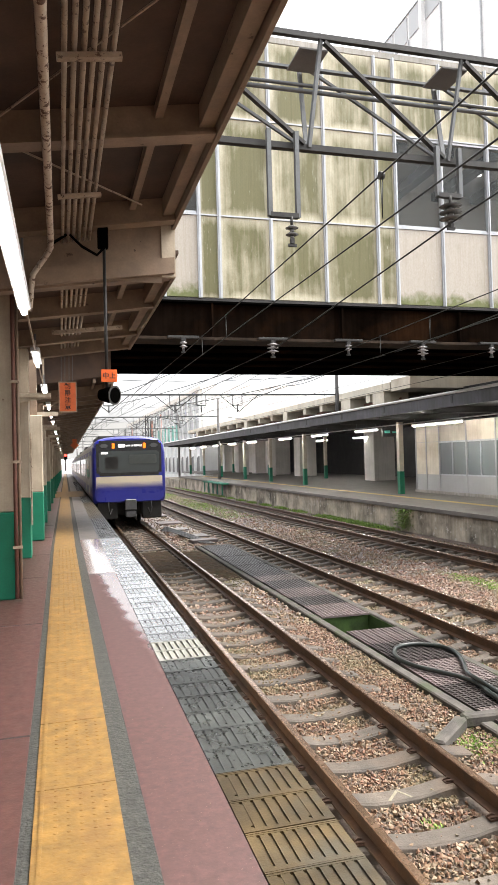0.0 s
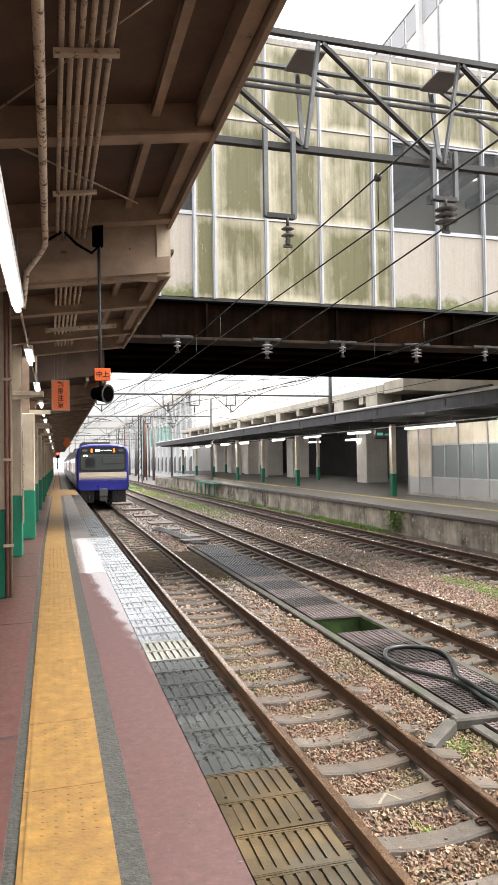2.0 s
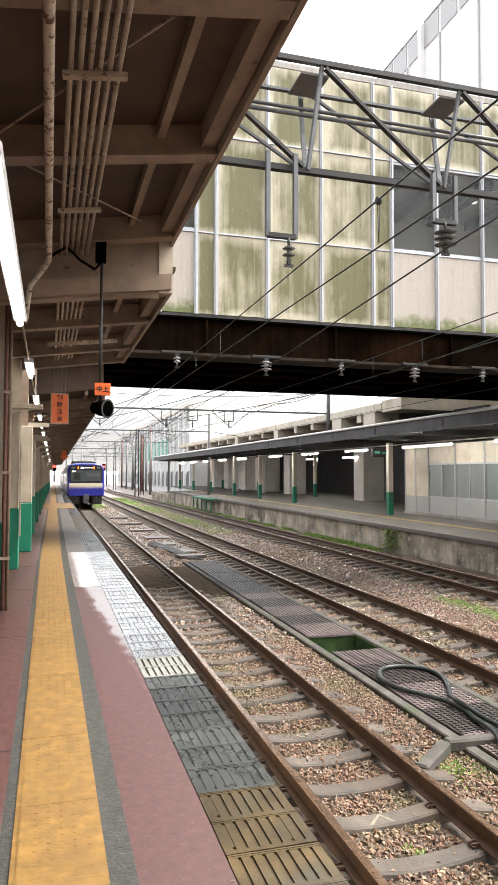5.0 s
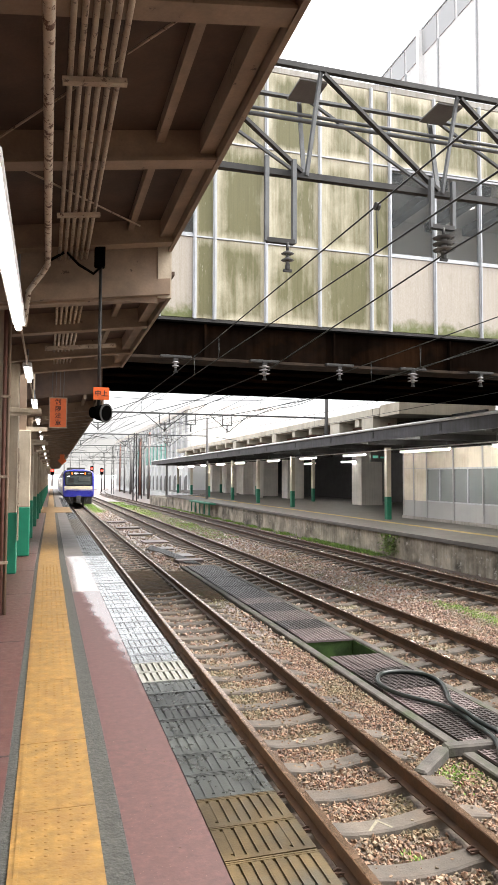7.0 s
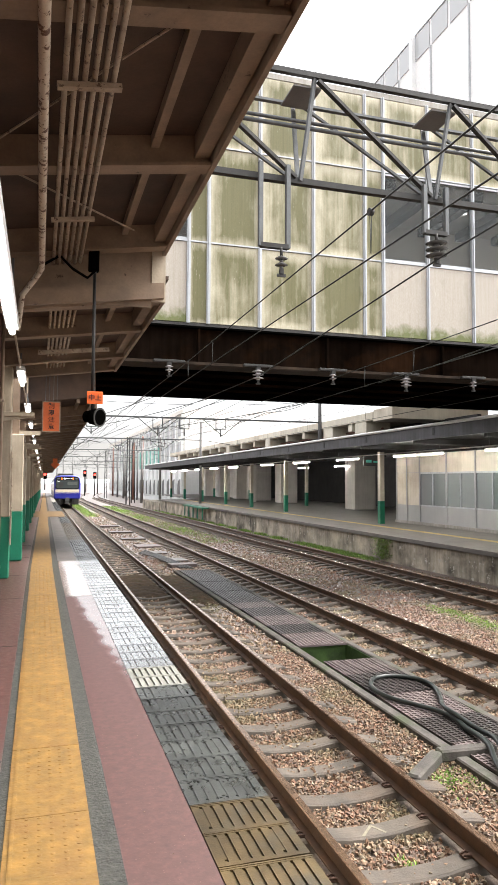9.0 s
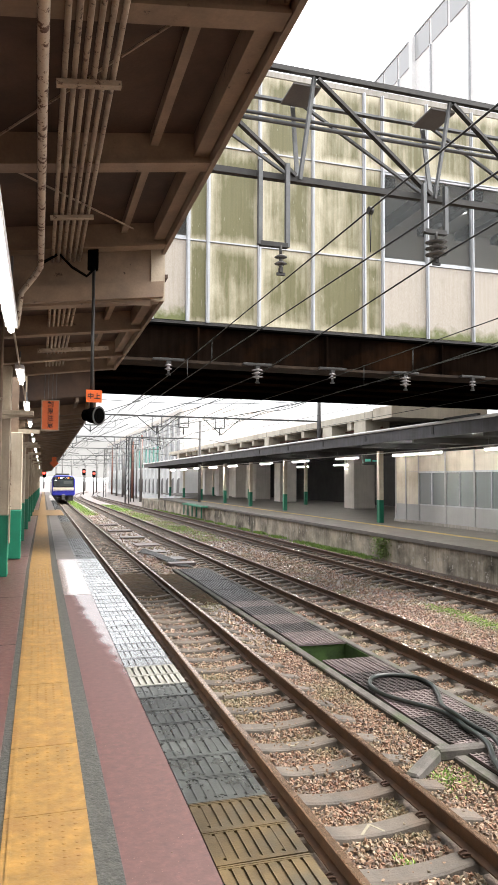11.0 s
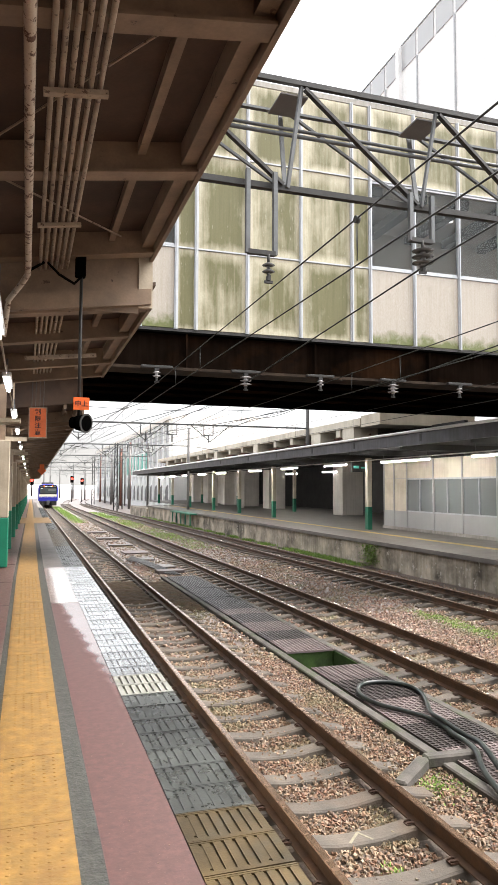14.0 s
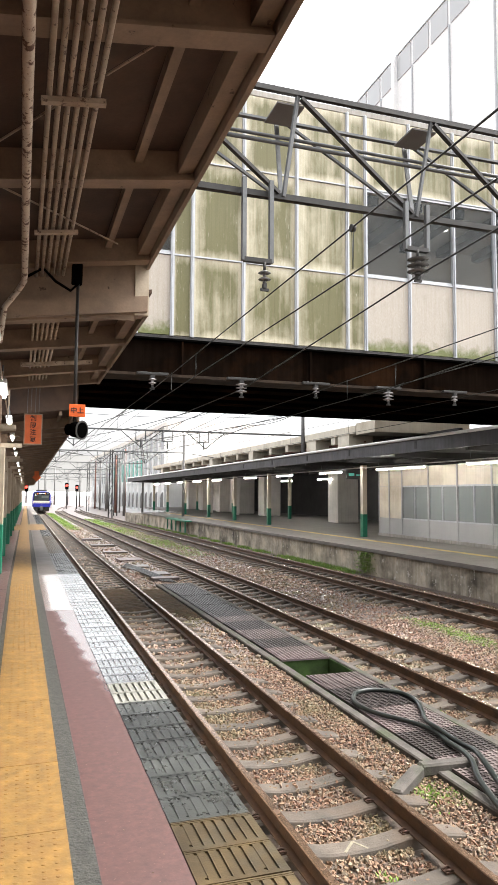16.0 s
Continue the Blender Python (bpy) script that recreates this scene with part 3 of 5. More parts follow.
def stones():
    """Loose broken stone, each piece a small uneven block."""
    ring = [(math.cos(1.2566 * k) * 1.15, math.sin(1.2566 * k) * 1.15, 0.25 if k % 2 else -0.25) for k in range(5)]
    base = np.array(ring + [(0.25, 0, 0.95), (-0.2, 0.1, -0.95)])
    tris = np.array([(k, (k + 1) % 5, 5) for k in range(5)] + [((k + 1) % 5, k, 6) for k in range(5)])
    rng = np.random.default_rng(4)
    def scatter(count, x0, x1, y0, y1, size, bias):
        u = rng.random(count) ** bias
        p = np.stack([rng.uniform(x0, x1, count), y0 + (y1 - y0) * u, np.zeros(count)], 1)
        return p, size * rng.uniform(0.55, 1.35, count)
    sets = [scatter(96000, 1.2, 5.6, 2.2, 11, 0.0150, 1.2), scatter(40000, 4.5, 9.2, 5.5, 14, 0.0185, 1.1), scatter(34000, 1.3, 11.6, 10, 26, 0.024, 1.2), scatter(20000, 1.2, 11.6, 20, 70, 0.036, 1.3)]
    pos, size = np.concatenate([s[0] for s in sets]), np.concatenate([s[1] for s in sets])
    keep = np.ones(len(pos), bool)
    keep &= ~((pos[:, 0] > 4.02) & (pos[:, 0] < 5.26) & (pos[:, 1] < 21.9))
    keep &= pos[:, 0] > 1.2
    for cx, ph in ((2.5924, 1.49), (6.115, 3.2), (9.9, 6.1)):
        d = np.abs((pos[:, 1] - ph + 0.3025) % 0.605 - 0.3025)
        on = (np.abs(pos[:, 0] - cx) < 0.98) & (d < 0.095)
        keep &= ~(on & (rng.random(len(pos)) < np.where(pos[:, 1] < 6, 0.97, 0.82)))
        keep &= np.abs(np.abs(pos[:, 0] - cx) - 0.5335) > 0.075
    pos, size = pos[keep], size[keep]
    n = len(pos)
    on_top = np.zeros(n)
    for cx, ph in ((2.5924, 1.49), (6.115, 3.2), (9.9, 6.1)):
        d = np.abs((pos[:, 1] - ph + 0.3025) % 0.605 - 0.3025)
        on_top += 0.035 * ((np.abs(pos[:, 0] - cx) < 0.98) & (d < 0.095))
    pos[:, 2] = on_top + BED + rng.uniform(-0.006, 0.034, n) - 0.0064 * np.maximum(0, pos[:, 1] - 12)
    sh = base[None] * (size[:, None] * rng.uniform(0.6, 1.3, (n, 3)))[:, None, :] + rng.normal(0, 0.24, (n, 7, 3)) * size[:, None, None]
    a, b, c = rng.uniform(0, 6.28, n), rng.uniform(-0.7, 0.7, n), rng.uniform(-0.7, 0.7, n)
    ca, sa, cb, sb, cc, sc = np.cos(a), np.sin(a), np.cos(b), np.sin(b), np.cos(c), np.sin(c)
    one, zero = np.ones(n), np.zeros(n)
    rz = np.stack([ca, -sa, zero, sa, ca, zero, zero, zero, one], 1).reshape(n, 3, 3)
    rx = np.stack([one, zero, zero, zero, cb, -sb, zero, sb, cb], 1).reshape(n, 3, 3)
    ry = np.stack([cc, zero, sc, zero, one, zero, -sc, zero, cc], 1).reshape(n, 3, 3)
    v = np.einsum("nij,nkj->nki", rz @ rx @ ry, sh) + pos[:, None, :]
    f = (tris[None] + 7 * np.arange(n)[:, None, None]).reshape(-1, 3)
    me = bpy.data.meshes.new("ballast_stones")
    me.from_pydata(v.reshape(-1, 3).tolist(), [], f.tolist())
    me.materials.append(M["stone"])
    tagged(new("ballast_stones", me), "loose broken brown and grey ballast stones", "ballast", kind="stuff")


stones()


def mud_patch(x0, x1, y0, y1, label):
    """Silt and moss heaped over the sleepers, thinning out at both ends."""
    bm = B()
    nx, ny = 24, 80
    rows = []
    for j in range(ny + 1):
        v = j / ny
        rows.append([])
        for i in range(nx + 1):
            u = i / nx
            x, y = x0 + (x1 - x0) * u, y0 + (y1 - y0) * v
            rise = min(1.0, 6 * v, 6 * (1 - v), 8 * u + 0.4, 8 * (1 - u) + 0.4)
            z = -1.335 + 0.085 * rise + 0.022 * noise.noise(Vector((x * 5, y * 3, 0))) + 0.012 * noise.noise(Vector((x * 21, y * 16, 4)))
            rows[-1].append(bm.verts.new((x + drift(y), y, z - drift(y))))
    for a, b in zip(rows, rows[1:]):
        for i in range(nx):
            bm.faces.new((a[i], a[i + 1], b[i + 1], b[i]))
    tagged(part("mud_patch", bm, "mud"), label, "mud", kind="stuff")


mud_patch(2.14, 3.05, 16.2, 21.4, "dark mossy silt covering the sleepers under the bridge")
mud_patch(3.2, 3.98, 15.4, 21.0, "dark mossy silt beside the rail under the bridge")

# ------------------------------------------------------------ platform under the camera
def strip(x0, x1, y0, y1, z0, z1):
    """A long block that follows the platform's slight drift."""
    bm = B()
    ys = [y for y in (y0, 12.0, y1) if y0 <= y <= y1]
    rings = [[bm.verts.new((x + drift(y), y, z - drift(y))) for x, z in ((x0, z0), (x1, z0), (x1, z1), (x0, z1))] for y in ys]
    for p, q in zip(rings, rings[1:]):
        for k in range(4):
            bm.faces.new((p[k], p[(k + 1) % 4], q[(k + 1) % 4], q[k]))
    bm.faces.new(rings[0][::-1])
    bm.faces.new(rings[-1])
    return bm


GRATE = 0.678        # inner side of the edge gratings


def platform_near():
    p = empty("platform_near", "railway platform paved in red with yellow tactile strip", "platform", kind="structure")
    part("base", strip(-7, EDGE - 0.06, -30, 125, -1.6, -0.03), "concrete", p)
    part("edge_wall", strip(EDGE - 0.06, EDGE - 0.005, -30, 125, -1.55, -0.06), "wallstain", p)
    part("paving_inner", strip(-7, -0.165, -30, 125, -0.03, 0.0), "paving", p)
    part("joint_strip", strip(-0.165, -0.115, -30, 125, -0.03, -0.003), "kerb", p)
    part("kerb_strip", strip(0.234, 0.335, -30, 125, -0.03, 0.0), "kerb", p)
    part("paving_outer", strip(0.335, GRATE - 0.005, -30, 9.14, -0.03, 0.0), "paving_damp", p)
    part("paving_wet", strip(0.335, GRATE - 0.005, 9.16, 13.25, -0.03, 0.001), "wet", p, "wet paving with its sky shine paled into the colour")
    part("paving_far", strip(0.335, GRATE - 0.005, 13.27, 125, -0.03, 0.0), "pavegrey", p)
    part("bearer", strip(GRATE - 0.005, EDGE, -30, 125, -0.12, -0.036), "slot", p)
    return p


PLATFORM = platform_near()


def tactile():
    """Yellow tiles 0.4 m long with domes in rows and a bar on the inner side."""
    bm = B()
    bx(bm, -0.115, 0.234, 0.0012, 0.4025, -0.03, 0.004)
    slab = mesh("tactile_tile", bm, "yellow")
    y = 1.2 - 30 * 0.403
    while y < 60:
        o = new("tactile_tile", slab)
        o.parent = PLATFORM
        o.location = (drift(y), y + 0.02, random.uniform(-0.001, 0.001) - drift(y))
        y += 0.403
    part("tactile_tail", strip(-0.115, 0.234, y + 0.02, 124, -0.03, 0.003), "yellow", PLATFORM)
    bm = B()
    y = 1.4
    while y < 12:
        for k in range(5):
            rod(bm, (-0.028 + 0.052 * k, y, 0.002), (-0.028 + 0.052 * k, y, 0.0058), 0.0115, 8, 0.007)
        y += 0.052
    bar(bm, (-0.085, -10.8, 0.005), (-0.085, 12, 0.005), 0.016, 0.008)
    bar(bm, (-0.085, 12, 0.005), (-0.085 + drift(60), 60, 0.005 - drift(60)), 0.016, 0.008)
    tagged(part("tactile_studs", bm, "yellow", PLATFORM, "raised yellow tactile domes and guide bar"), kind="stuff")
    part("cross_strip", strip(-1.25, 1.0, 31.6, 38.2, 0.0, 0.006), "yellow", PLATFORM)


tactile()


def grating_mesh(length, mat, bw, depth, slots=7, clogged=()):
    """A cast plate with a row of long slots, some silted up, and a rim along one end."""
    bm = B()
    w = EDGE - GRATE
    pitch = (w - 0.04) / slots
    bx(bm, 0, w, 0.0, 0.026, -0.03, 0.002)
    bx(bm, 0, w, length - 0.026, length - 0.003, -0.03, 0.002)
    for k in range(slots + 1):
        a = 0.0 if k == 0 else 0.02 + pitch * (k - 0.5) + bw / 2
        b = w if k == slots else 0.02 + pitch * (k + 0.5) - bw / 2
        bx(bm, a, b, 0.026, length - 0.026, -0.03, 0.001)
    bx(bm, 0, w, 0.026, length - 0.026, -0.035, -depth)
    for k in clogged:
        c = 0.02 + pitch * (k + 0.5)
        bx(bm, c - bw / 2, c + bw / 2, 0.05, length - 0.04, -0.03, -0.0015)
    bx(bm, 0, w, length - 0.015, length - 0.006, 0.001, 0.004)
    return mesh("grating", bm, mat)


def gratings():
    rng = random.Random(31)
    near = [grating_mesh(0.262, "steelgrate_y", 0.013, 0.007, 7, c) for c in ((), (0,), (0, 5))]
    silted = [grating_mesh(0.262, "steelgrate", 0.013, 0.005, 7, c) for c in ((2, 3, 4), (1, 4), (3, 5), (1, 2, 3, 4, 5))]
    pale = grating_mesh(0.262, "steelgrate_pale", 0.017, 0.02)
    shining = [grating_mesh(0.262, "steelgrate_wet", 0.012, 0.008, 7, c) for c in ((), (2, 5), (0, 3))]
    far = [grating_mesh(0.262, "steelgrate", 0.016, 0.012)]
    y = 0.78 - 46 * 0.2645
    while y < 60:
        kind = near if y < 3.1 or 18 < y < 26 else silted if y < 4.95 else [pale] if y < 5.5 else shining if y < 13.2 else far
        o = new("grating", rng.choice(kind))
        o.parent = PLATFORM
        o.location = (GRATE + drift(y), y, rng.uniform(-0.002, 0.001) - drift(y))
        o.rotation_euler = (rng.uniform(-0.006, 0.006), rng.uniform(-0.006, 0.006), 0)
        y += 0.2645
    part("edge_tail", strip(GRATE, EDGE, 60.1, 124, -0.03, 0.0), "tile", PLATFORM)


gratings()


# ------------------------------------------------------------ canopy over the camera
def canopy(name, label, y0, y1, z_in, z_out, beams, drop=0.0, x_in=-0.62, x_out=1.17):
    """One bay of platform roof: dark deck, cross beams, purlins along, an eave beam; it rises outwards from the column line."""
    c = empty(name, label, "platform canopy", "platform canopies", "structure")
    sl = (z_out - z_in) / (x_out - x_in)
    zb = lambda x, y: z_in + sl * (x - x_in) - drop * (y - y0)
    def slab(xa, xb, ya, yb, lo, hi, bm):
        v = [bm.verts.new((x + drift(y), y, zb(x, y) + h)) for x in (xa, xb) for y in (ya, yb) for h in (lo, hi)]
        for f in ((0, 1, 3, 2), (4, 6, 7, 5), (0, 4, 5, 1), (2, 3, 7, 6), (0, 2, 6, 4), (1, 5, 7, 3)):
            bm.faces.new([v[i] for i in f])
        return bm
    part("deck", slab(x_in, x_out + 0.06, y0, y1, 0.235, 0.275, B()), "deck", c)
    # Extra deck, largely out of view, added to block sky light from the left.
    part("deck", slab(x_in - 5.6, x_in - 0.02, y0, y1, 0.235, 0.275, B()), "deck", c)
    for y in beams:
        b = part("beam", slab(x_in - 0.3, x_out - 0.02, y - 0.045, y + 0.045, 0.025, 0.235, B()), "brownpaint", c)
        part("flange", slab(x_in - 0.3, x_out - 0.02, y - 0.075, y + 0.075, 0.0, 0.022, B()), "brownpaint", b)
    for x in (0.74,):
        part("purlin", slab(x - 0.03, x + 0.03, y0 + 0.02, y1 - 0.02, 0.14, 0.233, B()), "brownpaint", c)
    part("eave_beam", slab(x_out - 0.14, x_out - 0.03, y0, y1, 0.06, 0.233, B()), "brownpaint", c)
    part("fascia", slab(x_out - 0.018, x_out + 0.02, y0, y1, -0.01, 0.3, B()), "brownpaint", c)
    return c


# Its unseen run back to y -30 is added to block light from behind.
canopy("canopy_1", "brown painted steel platform canopy with dark deck", -30, 6.93, 3.53, 3.79, (-14, -12, -10, -8, -6, -3.8, -2.0, -0.2, 1.5, 3.18, 4.88, 6.72))
canopy("canopy_2", "lower brown steel canopy bay beside the bridge", 6.98, 11.65, 3.08, 3.31, (7.04, 8.43, 10.32, 11.58))
far = []
yy = 16.75
while yy < 100:
    far.append(yy)
    yy += 1.25 if yy < 45 else 3.0
C3 = canopy("canopy_3", "long brown platform canopy beyond the bridge", 15.3, 100, 2.83, 3.06, far, 0.0058, x_out=1.12)
# Dark board added to cover the bright gap at the canopy's near end.
part("gable_board", prism(B(), [(-6.0, 2.4), (-0.62, 3.08), (1.12, 3.30), (1.12, 3.95), (-6.0, 3.95)], 15.24, 15.28), "deck", C3)


def step_closure():
    c = empty("canopy_step", "boarded step between two canopy levels, paint peeling", "canopy gable", kind="structure")
    part("board", bx(B(), -0.62, 1.05, 6.955, 6.975, 3.24, 3.85), "brownpaint", c)
    part("corner_post", bx(B(), 1.05, 1.19, 6.935, 6.99, 3.30, 3.92), "cream", c)
    part("sill_beam", prism(B(), [(-0.6, 3.10), (1.17, 3.33), (1.17, 3.49), (-0.6, 3.26)], 6.88, 6.945), "brownpaint", c)


step_closure()


# ------------------------------------------------------------ columns
def column(x0, x1, y, top, green=0.92, depth=0.3, label="cream steel column with green painted foot"):
    c = empty("column", label, "column", "platform columns", at=((x0 + x1) / 2, y, 0))
    w = (x1 - x0) / 2
    def h(z0, z1, e=0.0):
        bm = B()
        bx(bm, -w - e, w + e, -depth / 2 - e, depth / 2 + e, z0, z1)
        return bm
    part("shaft", h(green, top), "cream", c, bevel=0.012)
    part("foot", h(0.0, green, 0.003), "green", c, "green painted foot", bevel=0.012)
    return c


column(-0.86, -0.46, 7.95, 3.55, 0.93)
column(-0.82, -0.43, 11.2, 3.2, 0.92)
column(-0.62, -0.30, 13.6, 2.33, 0.90)
for y_ in (17.9, 22.4, 26.9, 31.4, 35.9, 40.4, 45, 49.5, 54, 58.5, 63, 67.5, 72, 76.5, 81, 85.5, 90):
    c = column(-0.62, -0.36, y_, 2.28, 0.92)
    c.location.x += drift(y_)
    c.location.z -= drift(y_)
for y_ in (13.6, 17.9, 22.4, 26.9, 31.4, 35.9, 40.4, 45, 49.5, 54, 58.5, 63, 67.5, 72, 76.5, 81, 85.5, 90):
    h_ = empty("column_head", "cream cross arm and stub post above the column", "column head", "column heads", at=(drift(y_), y_, -drift(y_)))
    part("arm", bx(B(), -0.62, -0.02, -0.05, 0.05, 2.28 if y_ > 14 else 2.33, 2.36 if y_ > 14 else 2.41), "cream", h_)
    part("stub", bx(B(), -0.60, -0.40, -0.08, 0.08, 2.3, 4.0 if y_ < 19 else 3.05 - 0.003 * (y_ - 19.5)), "brownpaint", h_)


def paving_joints():
    for y in (3.9, 6.55, 9.15, 11.35, 13.9, 16.5):
        part("paving_joint", bx(B(), -7, -0.166, y, y + 0.018, -0.002, 0.0012), "slot", PLATFORM)
    rng = random.Random(12)
    bm = B()
    for _ in range(34):
        x, y, a, r = rng.choice((rng.uniform(-0.9, 1.0), rng.uniform(0.36, 0.62))), rng.uniform(1.9, 8), rng.uniform(0, 3.1), rng.uniform(0.002, 0.006)
        bx(bm, -r, r, -r * 0.35, r * 0.35, 0.0045, 0.0065, pose(x, y, 0, 0, 0, math.degrees(a)))
    tagged(part("litter_specks", bm, "litter", PLATFORM, "pale petals and specks scattered on the paving"), kind="stuff")


paving_joints()


def light_blockers():
    """Unseen plain walls, added to keep sky light off the platform floor."""
    w = part("wall_west", bx(B(), -6.6, -6.3, -30, 60, 0, 3.2), "brownpaint")
    tagged(w, "unseen light-blocking wall along the far side of the platform", "wall", kind="structure")
    w = part("wall_south", bx(B(), -6.6, 1.0, -30.3, -30, -0.03, 5.0), "brownpaint")
    tagged(w, "unseen light-blocking wall closing the platform end", "wall", kind="structure")


light_blockers()


# ------------------------------------------------------------ bridge building over the tracks
BF = 14.4
def bridge():
    b = empty("bridge_building", "station concourse bridge with mossy cream panels on girders darkened to black for shade", "bridge building", kind="structure")
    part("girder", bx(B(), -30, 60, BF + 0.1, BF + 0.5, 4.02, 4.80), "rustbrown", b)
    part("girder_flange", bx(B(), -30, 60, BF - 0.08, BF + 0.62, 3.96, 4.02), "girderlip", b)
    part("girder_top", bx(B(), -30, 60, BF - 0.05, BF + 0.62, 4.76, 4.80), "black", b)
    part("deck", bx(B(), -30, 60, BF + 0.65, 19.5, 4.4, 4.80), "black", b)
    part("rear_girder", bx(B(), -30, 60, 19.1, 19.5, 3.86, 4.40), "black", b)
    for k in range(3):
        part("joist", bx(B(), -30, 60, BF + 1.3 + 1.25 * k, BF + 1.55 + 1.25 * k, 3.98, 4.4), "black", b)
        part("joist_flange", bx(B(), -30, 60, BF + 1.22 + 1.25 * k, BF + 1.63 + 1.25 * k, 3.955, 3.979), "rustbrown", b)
    for x in range(-6, 22, 3):
        part("stiffener", bx(B(), x + 0.2, x + 0.24, BF - 0.02, BF + 0.1, 4.03, 4.76), "rustbrown", b)
    part("floor_band", bx(B(), -30, 60, BF - 0.03, BF + 0.3, 4.80, 4.86), "galvdark", b)
    part("roof", bx(B(), -30, 60, BF, 19.6, 10.62, 10.75), "concrete", b)
    part("rear_wall", bx(B(), -30, 60, 19.4, 19.55, 4.8, 10.62), "panel_clean", b)
    xs = [2.20, 2.97, 3.41, 4.58, 5.86, 7.15, 7.63, 8.82, 10.08, 11.3, 12.55, 13.8, 15.0]
    left = [2.2 - 1.2 * k for k in range(1, 8)][::-1]
    xs = left + xs
    levels = (4.86, 6.66, 8.82, 10.62)
    for i, x in enumerate(xs):
        m = part("mullion", bx(B(), x - 0.04, x + 0.04, BF - 0.05, BF + 0.05, 4.86, 10.62), "alu", b)
        part("rib", bx(B(), x - 0.012, x + 0.012, BF - 0.08, BF - 0.052, 4.86, 10.62), "alu", m)
    for i in range(len(xs) - 1):
        xa, xb = xs[i] + 0.042, xs[i + 1] - 0.042
        for k in range(3):
            za, zb = levels[k] + 0.025, levels[k + 1] - 0.025
            win = k == 1 and (xs[i] > 7.5 or xs[i] < 2.9)
            if win:
                f = part("window_frame", bx(bx(B(), xa, xb, BF - 0.01, BF + 0.05, za, za + 0.05), xa, xb, BF - 0.01, BF + 0.05, zb - 0.05, zb), "alu", b)
                pn = part("pane", bx(B(), xa, xb, BF + 0.02, BF + 0.028, za + 0.05, zb - 0.05), "clear", f)
                pn.visible_shadow = False
            else:
                clean = k == 0 and (xs[i] > 7.5 or xs[i] < 2.9)
                part("panel", bx(B(), xa, xb, BF - 0.005 + random.uniform(-0.006, 0.006), BF + 0.05, za, zb), "panel_clean" if clean else "panel", b)
    part("ceiling", bx(B(), -30, 60, BF + 0.3, 19.3, 8.86, 8.95), "hall", b)
    part("partition", bx(B(), -30, 60, 17.6, 17.7, 4.86, 8.86), "hall", b)
    for k in range(9):
        x = 7.9 + 1.25 * k
        part("ceiling_slot", bx(B(), x, x + 0.28, BF + 0.35, 17.5, 8.62, 8.85), "dark", b)
        part("downlight", rod(B(), (x + 0.62, 16.1, 8.845), (x + 0.62, 16.1, 8.86), 0.08, 12), "lampwhite", b)
    for z in levels[1:3]:
        part("transom", bx(B(), -8, 15, BF - 0.03, BF + 0.04, z - 0.016, z + 0.016), "alu", b)


bridge()


def insulator(name, x, y, z, discs, r, mat, label, hang=0.25, plate=True):
    """A string of ribbed porcelain discs hung from a bracket."""
    o = empty(name, label, "insulator", "overhead insulators", at=(x, y, z))
    if plate:
        part("bracket", bx(bx(B(), -0.33, 0.33, -0.05, 0.05, -0.03, 0.02), -0.05, 0.05, -0.04, 0.04, -0.10, -0.03), "galvdark", o, bevel=0.004)
    part("pin", rod(B(), (0, 0, 0.0), (0, 0, -0.11), 0.018, 8), "galvdark", o)
    zz = -0.10
    for k in range(discs):
        bm = B()
        rod(bm, (0, 0, zz), (0, 0, zz - 0.03), r * 0.35, 12, r)
        rod(bm, (0, 0, zz - 0.03), (0, 0, zz - 0.045), r, 12, r * 0.5)
        rod(bm, (0, 0, zz - 0.045), (0, 0, zz - 0.075), r * 0.3, 8)
        part("disc", bm, mat, o)
        zz -= 0.075
    part("clamp", bx(bx(B(), -0.02, 0.02, -0.03, 0.03, zz - 0.06, zz), -0.05, 0.05, -0.015, 0.015, zz - 0.09, zz - 0.06), "galvdark", o)
    return o


for x in (2.55, 4.51, 6.28, 8.13, 9.95):
    insulator("insulator", x, 14.25, 4.0, 2 if x in (2.55, 6.28, 9.95) else 3, 0.085 if x in (2.55, 6.28, 9.95) else 0.13, "porcelain", "white porcelain insulator under the bridge girder")

# ------------------------------------------------------------ gantry in front of the bridge
GY = 7.2
